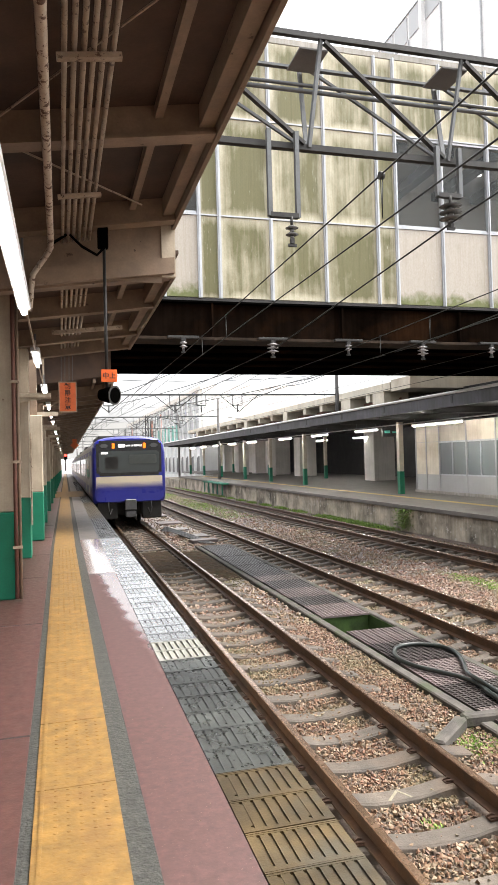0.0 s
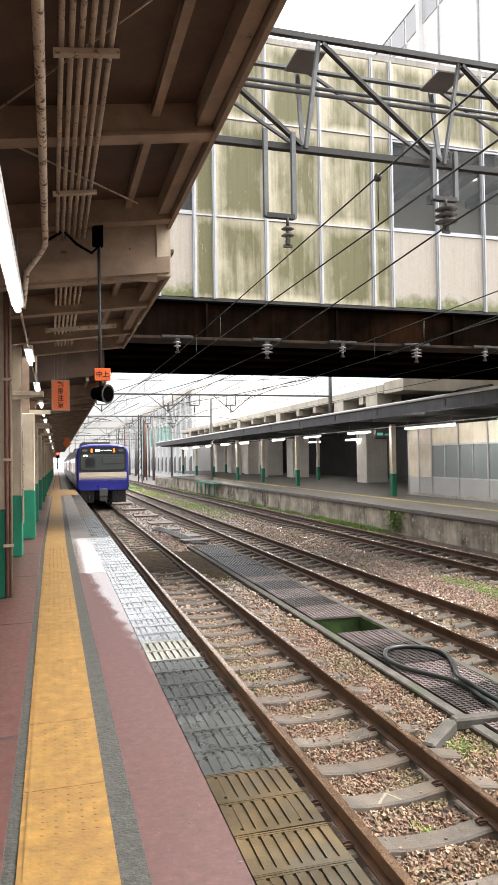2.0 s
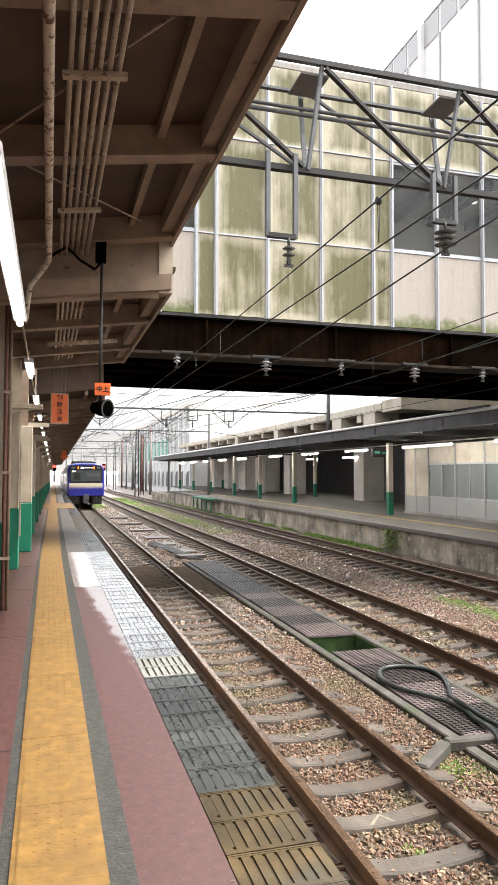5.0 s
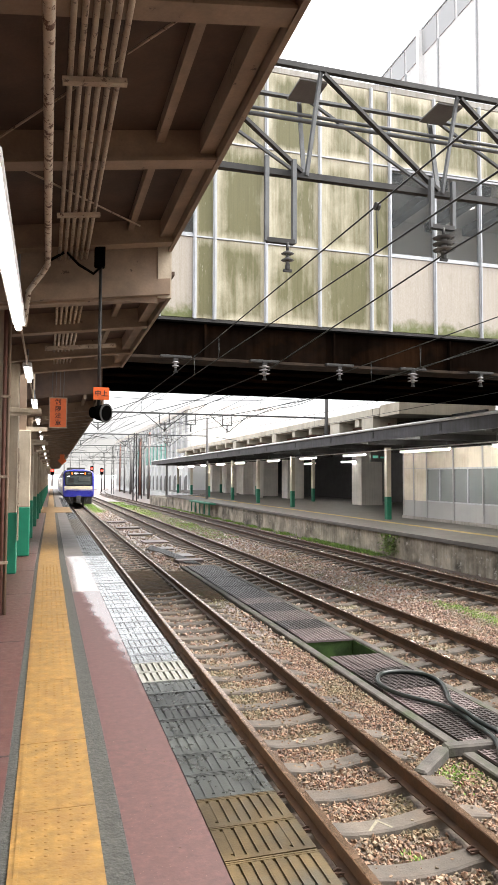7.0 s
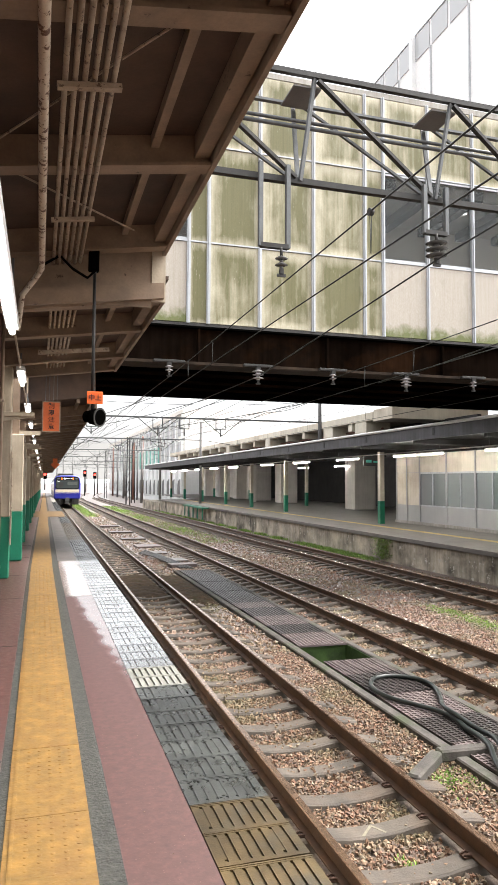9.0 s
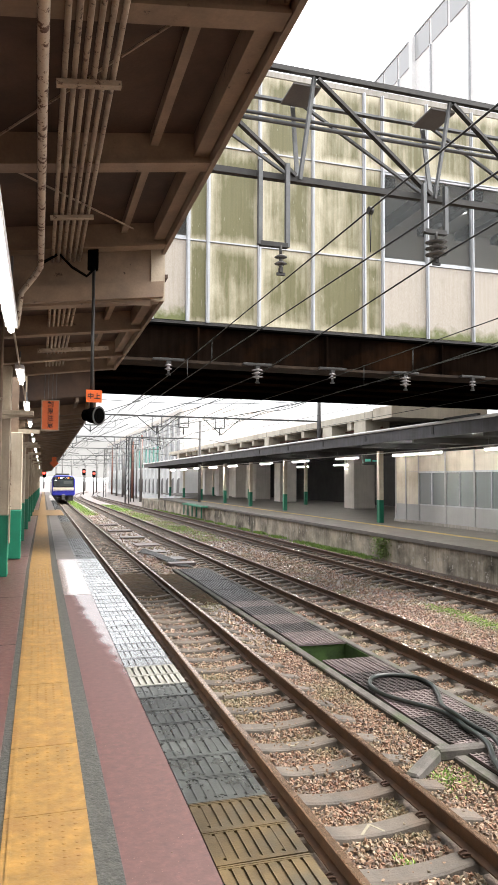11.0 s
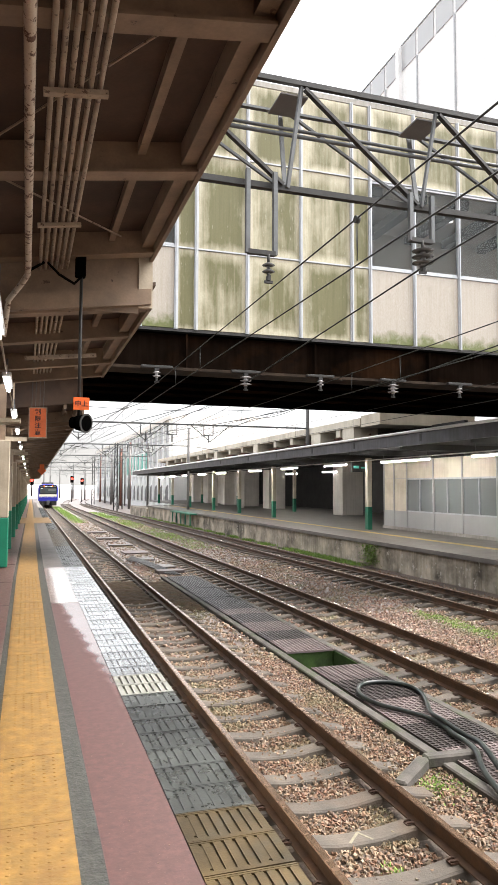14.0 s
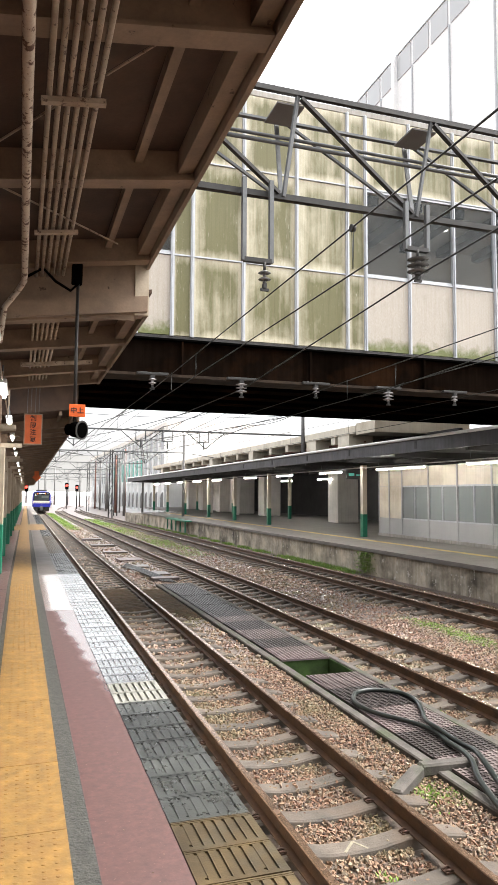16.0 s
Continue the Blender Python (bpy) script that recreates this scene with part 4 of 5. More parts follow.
def gantry():
    g = empty("catenary_gantry", "grey galvanised steel lattice gantry across the tracks", "gantry", kind="structure")
    x0, x1 = 0.4, 14.5
    for dy, zt in ((0.0, 6.17), (0.55, 6.10)):
        part("top_chord", bx(B(), x0, x1, GY + dy - 0.03, GY + dy + 0.03, zt - (0.03 if dy == 0 else 0.0), zt + 0.03), "galvdark" if dy == 0 else "galv", g)
    part("bottom_chord", bx(B(), x0, x1, GY + 0.2, GY + 0.28, 4.965, 5.035), "galvdark", g)
    xs = [2.93 + 1.80 * k for k in range(-1, 7)]
    for x in xs:
        part("post", bar(B(), (x - 0.08, GY + 0.2, 5.0), (x + 0.02, GY, 6.15), 0.05, 0.03), "galv", g)
        part("post", bar(B(), (x - 0.08, GY + 0.28, 5.0), (x - 0.05, GY + 0.55, 6.15), 0.05, 0.03), "galv", g)
        part("diagonal", bar(B(), (x + 0.06, GY, 6.12), (x + 1.66, GY + 0.2, 5.03), 0.06, 0.04), "galvdark", g)
        part("diagonal", bar(B(), (x + 0.06, GY + 0.55, 6.12), (x + 1.66, GY + 0.28, 5.03), 0.04, 0.03), "galv", g)
        part("gusset", bx(B(), x - 0.22, x + 0.12, GY + 0.04, GY + 0.5, 6.04, 6.06), "greypost", g)
    for dz, r in ((0.0, 0.022), (-0.07, 0.026)):
        part("conduit", rod(B(), (x0, GY + 0.28, 5.76 + dz), (x1, GY + 0.28, 5.76 + dz), r), "galv", g)
    return g


gantry()


def hanger(x, z0, w, label):
    h = empty("hanger_frame", label, "hanger frame", "hanger frames", at=(x, GY + 0.12, 0))
    for s in (-w / 2, w / 2):
        part("leg", bx(B(), s - 0.024, s + 0.024, -0.03, 0.03, z0, 5.12), "galv", h)
    part("cross_bar", bx(B(), -w / 2, w / 2, -0.032, 0.032, z0 - 0.012, z0 + 0.04), "galvdark", h)
    return h


hanger(2.50, 4.14, 0.33, "grey steel drop frame hung from the gantry")
hanger(4.60, 4.52, 0.30, "grey steel drop frame hung from the gantry")
insulator("insulator", 2.58, GY + 0.1, 4.14, 2, 0.075, "porcelain_dark", "brown insulator under the drop frame", plate=False)
insulator("insulator", 4.60, GY + 0.1, 4.53, 3, 0.135, "porcelain_dark", "dark ribbed insulator under the drop frame", plate=False)


def wire(label, pts, r=0.008, category="overhead wire"):
    bm = B()
    tubeline(bm, pts, r, 6)
    return tagged(part("overhead_wire", bm, "wire"), label, category, "overhead wires")


def sagged(a, b, sag, n=8):
    a, b = Vector(a), Vector(b)
    return [a.lerp(b, k / n) - Vector((0, 0, sag * 4 * (k / n) * (1 - k / n))) for k in range(n + 1)]


def track_wires(cx, z_m, z_c):
    wire("black messenger wire over the track", [(cx, -3, z_m + 0.05), (cx, GY, z_m), (cx, 14.25, z_m - 0.03), (cx, 60, z_m + 0.4), (cx, 110, z_m + 0.5)], 0.008)
    wire("black contact wire over the track", [(cx + 0.1, -3, z_c), (cx, 14, z_c), (cx - 0.1, 60, z_c), (cx + 0.1, 110, z_c)], 0.0075)
    for k, y in enumerate((5.1, 10.6, 12.5, 20, 25, 30, 35, 40, 45)):
        wire("thin looped dropper between the wires", [(cx, y - 0.02, z_m), (cx - 0.01, y - 0.03, (z_m + z_c) / 2), (cx, y, z_c), (cx + 0.012, y + 0.03, (z_m + z_c) / 2), (cx, y + 0.02, z_m)], 0.004)
    bm = B()
    rod(bm, (cx - 0.02, 5.1, z_m), (cx + 0.02, 5.1, z_m), 0.032, 12)
    tagged(part("wire_clamp", bm, "galvdark"), "round dark clamp on the messenger wire", "wire clamp", "wire clamps")


track_wires(2.59, 3.72, 3.37)
track_wires(6.2, 3.80, 3.40)
track_wires(9.95, 3.85, 3.45)
wire("thick black feeder wire", [(4.66, -4, 4.5), (4.60, GY, 4.20), (4.51, 14.2, 3.76), (4.5, 60, 4.6)], 0.012)
wire("thick black feeder wire", [(8.3, 0, 4.5), (8.13, 14.2, 3.95), (8.1, 60, 4.7)], 0.012)

# ------------------------------------------------------------ the other platform
def platform_far():
    p = empty("platform_far", "weathered concrete platform with a faded yellow line", "platform", kind="structure")
    part("wall", bx(B(), 12.1, 12.4, 4, 72, -2.4, FAR - 0.14), "wallstain", p, "streaked dark concrete platform wall")
    part("rear_slab", bx(B(), 17.0, 30, 72.02, 99, FAR - 0.14, FAR), "tile", p)
    part("slab", bx(B(), 12.0, 30, 4, 72, FAR - 0.14, FAR), "tile", p)
    part("coping", bx(B(), 11.96, 12.6, 4, 72, FAR - 0.12, FAR + 0.004), "tile", p)
    part("yellow_line", bx(B(), 14.0, 14.34, 4, 70, FAR, FAR + 0.005), "farline", p)
    part("ramp", prism(B(), [(12.0, -1.9), (16, -1.9), (16, -0.8), (12.0, -0.8)], 72, 84), "wallstain", p)
    return p


platform_far()


def far_roof():
    r = empty("far_canopy", "flat grey canopy roof of the other platform", "platform canopy", kind="structure")
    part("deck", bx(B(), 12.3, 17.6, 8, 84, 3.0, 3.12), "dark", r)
    part("fascia", bx(B(), 12.2, 12.3, 8, 84, 2.9, 3.3), "mauve", r, "stained mauve-grey fascia")
    part("gutter", rod(B(), (12.14, 8, 3.34), (12.14, 84, 3.34), 0.05), "white", r)
    bm = B()
    for k in range(220):
        y = 8.1 + 0.34 * k
        prism(bm, [(12.24, 3.31), (12.9, 3.44), (12.9, 3.50), (12.24, 3.37)], y, y + 0.22)
    tagged(part("roof_sheet", bm, "rusty", r, "ribbed rust-red roof sheets along the eave"), kind="stuff")
    part("roof", prism(B(), [(12.3, 3.13), (17.6, 3.13), (17.6, 3.6), (12.9, 3.42)], 8, 84), "roofmetal", r)
    for y in (19.6, 24.4, 28.6, 33.2, 38, 44, 50):
        part("fascia_plate", bx(B(), 12.185, 12.198, y, y + 0.12, 3.0, 3.24), "ink", r)
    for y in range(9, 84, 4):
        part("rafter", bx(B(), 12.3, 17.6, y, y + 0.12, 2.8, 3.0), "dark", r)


far_roof()


def post(x, y):
    c = empty("canopy_post", "pale steel canopy post with green foot", "post", "canopy posts", at=(x, y, FAR))
    part("shaft", bx(B(), -0.11, 0.11, -0.13, 0.13, 1.04, 3.3), "offwhite", c, bevel=0.01)
    part("foot", bx(B(), -0.115, 0.115, -0.135, 0.135, 0, 1.04), "green", c, bevel=0.01)


for y_ in (28.8, 41.7, 49.2, 56.6, 65.5, 73.9, 82.0):
    post(15.1, y_)
for y_ in (51.5, 67.0, 82.0):
    post(20.4, y_)


def office():
    o = empty("platform_office", "cream and grey panelled platform office with sliding windows", "kiosk building", kind="structure")
    part("body", bx(B(), 16.55, 21, 12, 29.8, FAR, 2.76), "officegrey", o)
    part("plinth", bx(B(), 16.42, 16.6, 12, 29.9, FAR, FAR + 0.12), "concrete", o)
    ys = [29.85, 28.9, 27.75, 25.6, 23.55, 21.4, 19.3, 17.2]
    for a in ys:
        part("stud", bx(B(), 16.47, 16.56, a - 0.04, a + 0.04, FAR + 0.1, 2.76), "officegrey", o)
    for k, (a, b) in enumerate(zip(ys, ys[1:])):
        lo, hi = b + 0.042, a - 0.042
        part("panel", bx(B(), 16.50, 16.55, lo, hi, FAR + 0.12, 0.40), "officegrey", o)
        part("panel", bx(B(), 16.50, 16.55, lo, hi, 1.92, 2.74), "offwhite", o)
        if k < 2:
            part("panel", bx(B(), 16.50, 16.55, lo, hi, 0.42, 1.90), "offwhite", o)
        else:
            w = part("window", bx(bx(bx(B(), 16.48, 16.55, lo, hi, 0.40, 0.46), 16.48, 16.55, lo, hi, 1.85, 1.92), 16.48, 16.55, (lo + hi) / 2 - 0.03, (lo + hi) / 2 + 0.03, 0.46, 1.85), "alu", o)
            part("pane", bx(B(), 16.52, 16.55, lo, (lo + hi) / 2 - 0.03, 0.46, 1.85), "pane_blue", w)
            part("pane", bx(B(), 16.53, 16.55, (lo + hi) / 2 + 0.03, hi, 0.46, 1.85), "pane_blue", w)


office()


def tube_lamp(x, y, z, length, label="lit fluorescent tube under the canopy", mat="tube", up=0.0):
    t = empty("tube_lamp", label, "fluorescent lamp", "tube lamps", at=(x, y, z))
    part("tray", bx(B(), -0.06, 0.06, 0, length, 0.03, 0.09), "white", t, bevel=0.01)
    part("tube", rod(B(), (0, 0.04, 0), (0, length - 0.04, 0), 0.03, 10), mat, t, "glowing white tube")
    for yh in (0.2, length - 0.2):
        if up:
            part("hanger", rod(B(), (0, yh, 0.08), (0, yh, up), 0.012, 6), "galv", t)


for y_, l_ in ((16.0, 3.7), (22.25, 3.7), (29.25, 2.5), (35.4, 2.5), (41.6, 2.5), (49.8, 2.5), (56.0, 2.5), (62.2, 2.5), (68.4, 2.5), (74.6, 2.5)):
    tube_lamp(14.2, y_, 2.54, l_, mat="tube_far", up=0.46)
tagged(part("lamp_conduit", rod(B(), (14.2, 14, 2.68), (14.2, 78, 2.66), 0.025, 6), "white"), "white conduit linking the tube lamps", "conduit")
for y_, z_ in ((3.2, 2.86), (9.6, 2.90), (14.0, 2.88), (17.6, 2.84), (20.6, 2.78), (23.8, 2.74), (27, 2.70), (30.2, 2.68), (33.4, 2.66), (38, 2.62), (43, 2.58), (48, 2.55), (53, 2.5), (58, 2.46), (63, 2.42), (68, 2.4), (73, 2.36), (78, 2.3)):
    tube_lamp(-0.28 + drift(y_), y_, z_ + (0.03 if y_ > 19 else 0.0), 3.6 if y_ < 5 else 1.25, up=0.65 if y_ < 5 else 0.3)


def pillar(x, y, w=1.6):
    tagged(part("concrete_pillar", bx(B(), x, x + w, y, y + w, FAR, 4.6), "pillar", bevel=0.03), "broad pale concrete pillar on the other platform", "pillar", "concrete pillars")


for y_ in (43.6, 58.9, 66.3, 73.6, 81.0, 88.6):
    pillar(20.85, y_)


def far_building():
    b = empty("station_building", "concrete station building with beams and dark openings", "station building", kind="structure")
    # Dark sheet in place of the shaded depth behind the pillars.
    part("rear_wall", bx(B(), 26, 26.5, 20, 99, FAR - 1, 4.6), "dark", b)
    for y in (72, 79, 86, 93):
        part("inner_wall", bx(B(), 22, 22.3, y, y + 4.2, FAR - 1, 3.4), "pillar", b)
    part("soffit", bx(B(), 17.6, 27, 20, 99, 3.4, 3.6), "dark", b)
    part("deck", bx(B(), 18.4, 30, 34, 99, 4.95, 5.2), "cream", b)
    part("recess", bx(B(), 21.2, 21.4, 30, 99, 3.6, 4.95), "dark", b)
    part("parapet", bx(B(), 18, 18.35, 35.3, 99, 5.0, 5.45), "offwhite", b, "pale concrete parapet beam")
    part("end_block", bx(B(), 18, 24, 33.0, 35.2, 4.9, 5.55), "offwhite", b)
    for z in (4.1, 4.55):
        part("louvre_rail", bx(B(), 19.0, 19.06, 36, 99, z, z + 0.09), "rusty", b)
    for y in (36.2, 41.0, 53.8, 66.5, 79.3, 92.0):
        part("pier", bx(B(), 18.05, 19.6, y, y + (1.5 if y < 45 else 1.1), 3.6, 5.0), "offwhite", b)
    for y in (38.2, 46, 49.5, 58, 62, 70.5, 74.5, 83, 87):
        part("bracket", bx(B(), 18.1, 19.2, y, y + 0.55, 4.55, 5.0), "offwhite", b)


far_building()


def tower():
    b = empty("office_building", "tall white panelled building with a window band", "office building", kind="structure")
    part("wall", bx(B(), 16.2, 40, 14.5, 52, 11, 22.05), "white", b)
    part("coping", bx(B(), 16.14, 40, 14.5, 52, 22.05, 22.12), "alu", b)
    for k in range(26):
        y = 14.6 + 1.42 * k
        part("window", bx(B(), 16.16, 16.2, y + 0.10, y + 1.32, 20.82, 21.98), "pane_pale", b)
        if k % 2 == 0:
            part("rib", bx(B(), 16.13, 16.2, y - 0.03, y + 0.03, 11, 20.8), "alu", b)
        if k % 6 == 3:
            part("fin", bx(B(), 15.98, 16.2, y - 0.13, y + 0.13, 11, 22.05), "white", b)


tower()


# ------------------------------------------------------------ the train
def car(name, label, rear):
    """A commuter car 20 m long; the origin is at rail level under the end that faces the platform."""
    c = empty(name, label, "train car", "train cars")
    W, R = 1.475, 3.62
    half = [(0.5, R), (0.9, R - 0.04), (W - 0.25, R - 0.13), (W - 0.12, R - 0.25), (W - 0.04, R - 0.42), (W, R - 0.7), (W, 1.2), (W - 0.03, 1.02), (W - 0.1, 0.93)]
    prof = [(-x, z) for x, z in half[::-1]] + half
    part("body", prism(B(), prof, 0.5 if rear else 0.15, 19.7), "steel", c, "stainless steel body")
    for s in (-1, 1):
        xo = s * (W + 0.002)
        part("upper_band", bx(B(), min(xo, xo + 0.006 * s), max(xo, xo + 0.006 * s), 0.5, 19.7, 2.88, 3.05), "blue", c)
        part("lower_band", bx(B(), min(xo, xo + 0.006 * s), max(xo, xo + 0.006 * s), 0.5, 19.7, 1.15, 1.55), "blue", c)
        for k in range(4):
            yd = 3.0 + 4.8 * k
            d = part("door", bx(B(), min(xo, xo + 0.012 * s), max(xo, xo + 0.012 * s), yd - 0.65, yd + 0.65, 1.17, 3.0), "steel", c)
            part("pane", bx(B(), min(xo + 0.012 * s, xo + 0.016 * s), max(xo + 0.012 * s, xo + 0.016 * s), yd - 0.5, yd + 0.5, 1.9, 2.85), "pane_train", d)
            if k < 3:
                part("window", bx(B(), min(xo, xo + 0.008 * s), max(xo, xo + 0.008 * s), yd + 1.2, yd + 3.6, 1.85, 2.8), "pane_train", c)
    part("underframe", bx(B(), -1.25, 1.25, 0.9, 19.3, 0.45, 0.95), "tyre", c)
    part("roof_unit", bx(B(), -0.9, 0.9, 7, 13, R - 0.05, R + 0.3), "galvdark", c)
    for y in (3.0, 16.7):
        bg = part("bogie", bx(B(), -1.1, 1.1, y - 1.5, y + 1.5, 0.35, 0.75), "tyre", c)
        for dy in (-1.05, 1.05):
            for s in (-0.55, 0.55):
                part("wheel", rod(B(), (s - 0.06, y + dy, 0.43), (s + 0.06, y + dy, 0.43), 0.43, 20), "coupler", bg)
    if rear:
        bm = B()
        rings = []
        for y, k in ((0.5, 1.0), (0.2, 0.995), (0.08, 0.975), (0.0, 0.93)):
            rings.append([bm.verts.new((x * k, y, 2.2 + (z - 2.2) * k)) for x, z in prof])
        for a, b in zip(rings, rings[1:]):
            for i in range(len(prof)):
                j = (i + 1) % len(prof)
                bm.faces.new((a[i], a[j], b[j], b[i]))
        bm.faces.new(rings[-1])
        part("cab_end", bm, "blue", c, "deep blue cab end frame")
        def plate(nm, x0, x1, z0, z1, y, mat, parent=c, label="", r=0.08):
            bm = B()
            bx(bm, x0, x1, y - 0.03, y + 0.02, z0, z1)
            bmesh.ops.bevel(bm, geom=[e for e in bm.edges if abs(e.verts[0].co.y - e.verts[1].co.y) > 0.01], offset=r, segments=3, affect="EDGES")
            return part(nm, bm, mat, parent, label)
        mask = plate("black_mask", -1.3, 1.3, 2.02, 3.44, 0.0, "gloss", c, "glossy black front panel", 0.12)
        plate("windscreen", -1.2, 1.2, 2.15, 3.02, -0.02, "pane_train", mask, "dark windscreen", 0.06)
        plate("cab_blind", 0.0, 1.1, 2.5, 2.86, -0.045, "blind", mask, "pale cab partition behind the glass", 0.03)
        plate("cab_blind", -0.95, -0.45, 2.3, 2.8, -0.045, "tyre", mask, "", 0.03)
        plate("cream_panel", -1.32, 1.32, 1.47, 2.0, 0.0, "traincream", c, "cream front band", 0.02)
        bm = B()
        for r_ in range(7):
            rr = 0.012 + 0.0035 * r_
            for k in range(46):
                x = -1.30 + 0.0575 * k + (0.029 if r_ % 2 else 0)
                z = 1.74 - 0.042 * r_
                rod(bm, (x, -0.029, z), (x, -0.036, z), rr, 6)
        part("dot_pattern", bm, "blue", c, "blue halftone dots")
        plate("lower_panel", -1.30, 1.30, 0.99, 1.455, 0.0, "blue", c, "blue lower front", 0.1)
        disp = plate("destination_display", -0.5, 0.5, 3.14, 3.32, -0.015, "gloss", mask, "lit destination display", 0.02)
        part("display_text", bx(B(), -0.42, -0.17, -0.052, -0.046, 3.17, 3.29), "lampwhite", disp)
        cu = bpy.data.curves.new("display_words", "FONT")
        cu.body, cu.size, cu.align_x, cu.align_y = "OUT OF SERVICE", 0.085, "LEFT", "CENTER"
        ob = new("display_words", cu)
        ob.parent, ob.location, ob.rotation_euler = disp, (-0.13, -0.05, 3.23), (radians(90), 0, 0)
        cu.materials.append(M["lampwhite"])
        for s in (-1, 1):
            plate("tail_light", s * 0.62 - 0.055, s * 0.62 + 0.055, 3.12, 3.34, -0.015, "lamporange", mask, "lit orange-red tail light", 0.02)
            plate("headlight", s * 1.0 - 0.16, s * 1.0 + 0.16, 3.16, 3.31, -0.015, "pane", mask, "unlit headlight", 0.05)
        cu = bpy.data.curves.new("run_number", "FONT")
        cu.body, cu.size, cu.align_y = "0000", 0.13, "CENTER"
        ob = new("run_number", cu)
        ob.parent, ob.location, ob.rotation_euler = mask, (-1.1, -0.055, 2.94), (radians(90), 0, 0)
        cu.materials.append(M["lampwhite"])
        cp = part("coupler", bx(bx(B(), -0.17, 0.17, -0.35, 0.3, 0.72, 1.02), -0.23, 0.23, -0.42, -0.3, 0.66, 1.08), "coupler", c, "grey automatic coupler", bevel=0.03)
        part("connector_box", bx(B(), -0.2, 0.2, -0.40, -0.05, 0.38, 0.62), "coupler", cp, bevel=0.02)
        for s in (-1, 1):
            part("skirt", bx(B(), min(s * 0.5, s * 1.28), max(s * 0.5, s * 1.28), 0.12, 0.5, 0.28, 0.98), "tyre", c, bevel=0.03)
            part("jumper_hose", tubeline(B(), [(s * 0.85, 0.0, 0.98), (s * 0.86, -0.05, 0.7), (s * 0.8, -0.02, 0.45), (s * 0.72, 0.06, 0.7)], 0.03), "tyre", c)
        part("end_step", bx(B(), -0.6, 0.6, -0.02, 0.1, 0.98, 1.04), "tyre", c)
    return c


CARS = [car("train_car", "blue and cream commuter train car, rear end leaving", True)]
for _ in range(4):
    CARS.append(car("train_car", "stainless commuter train car with blue bands", False))

# distance of the train's rear end along the track, second by second
TRAIN = [(0, 28.2), (2, 40.0), (4, 51.6), (6.5, 66.0), (9, 81.3), (11.5, 96.5), (14, 111.2), (16, 121.0)]


def motions():
    px = lambda y: 2.5924 + bend(y, 112, 1500)
    for i, c in enumerate(CARS):
        rows = []
        for t, d in TRAIN:
            y = d + 20.0 * i
            a = -math.degrees(math.atan2(px(y + 17) - px(y + 3), 14))
            rows.append((t, pose(px(y), y, -1.1 - drift(y), -0.37, 0, a)))
        walk(c, rows)


# ------------------------------------------------------------ trough, pit and hose between the tracks
def cover_mesh(length, mat, width=0.86):
    """A cast cover with a lattice of ribs on a plate."""
    bm = B()
    bx(bm, 0, width, 0, length - 0.012, -0.03, -0.012)
    for k in range(13):
        x = width * k / 12
        bx(bm, max(0, x - 0.011), min(width, x + 0.011), 0, length - 0.012, -0.012, 0.0)
    n = int(length / 0.06)
    for k in range(n + 1):
        y = (length - 0.012) * k / n
        bx(bm, 0, width, max(0, y - 0.010), min(length - 0.012, y + 0.010), -0.012, -0.001)
    return mesh("cover", bm, mat)


def trough():
    t = empty("cable_trough", "concrete drain trough with brown grid covers, one missing", "drain trough", kind="structure")
    part("wall", strip(4.02, 4.16, 3.0, 21.5, -1.9, -1.262), "moss", t, bevel=0.015)
    part("wall", strip(5.06, 5.18, 3.0, 21.5, -1.9, -1.262), "moss", t, bevel=0.015)
    part("floor", bx(B(), 4.16, 5.06, 3.0, 21.5, -1.95, -1.66), "water", t)
    part("lining", bx(B(), 4.161, 4.175, 9.7, 11.1, -1.7, -1.29), "pitmoss", t)
    part("lining", bx(B(), 5.045, 5.059, 9.7, 11.1, -1.7, -1.29), "pitmoss", t)
    part("lining", bx(B(), 4.18, 5.04, 10.93, 10.99, -1.7, -1.285), "pitmoss", t)
    part("end_wall", bx(B(), 4.08, 5.24, 21.5, 21.62, -1.9, -1.33), "moss", t)
    kinds = {(l, m): cover_mesh(l, m) for l in (0.78, 0.92) for m in ("cover", "cover_dark")}
    spans, y, k = [], 9.86, 0
    while y > 3.6:
        l = 0.92 if k % 3 else 0.78
        y -= l
        spans.append((y, l))
        k += 1
    y = 10.88
    while y < 20.5:
        l = 0.92 if k % 3 else 0.78
        spans.append((y, l))
        y += l
        k += 1
    for y, l in spans:
        # The dark kind alternates with the pale one and fills all beyond y 15.5.
        darker = y > 15.5 or len(t.children) % 2 == 0
        o = new("cover", kinds[l, "cover_dark" if darker else "cover"])
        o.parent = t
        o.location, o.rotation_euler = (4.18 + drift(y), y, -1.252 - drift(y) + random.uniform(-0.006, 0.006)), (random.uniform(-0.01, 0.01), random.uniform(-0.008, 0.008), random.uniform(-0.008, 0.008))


trough()


def broken_kerb():
    for label, pts in (("cracked concrete kerb stone lying askew", [(3.37, 5.84, 0.25), (3.84, 6.19, 0.1)]), ("chipped concrete slab edge across the trough", [(3.86, 6.21, 0.0), (4.50, 6.17, 0.0)])):
        (xa, ya, _), (xb, yb, _) = pts
        bm = B()
        bar(bm, (xa, ya, -1.30 if xa < 3.5 else -1.25), (xb, yb, -1.25), 0.13, 0.12)
        tagged(part("kerb_stone", bm, "moss", bevel=0.02), label, "kerb stone", "kerb stones")


broken_kerb()


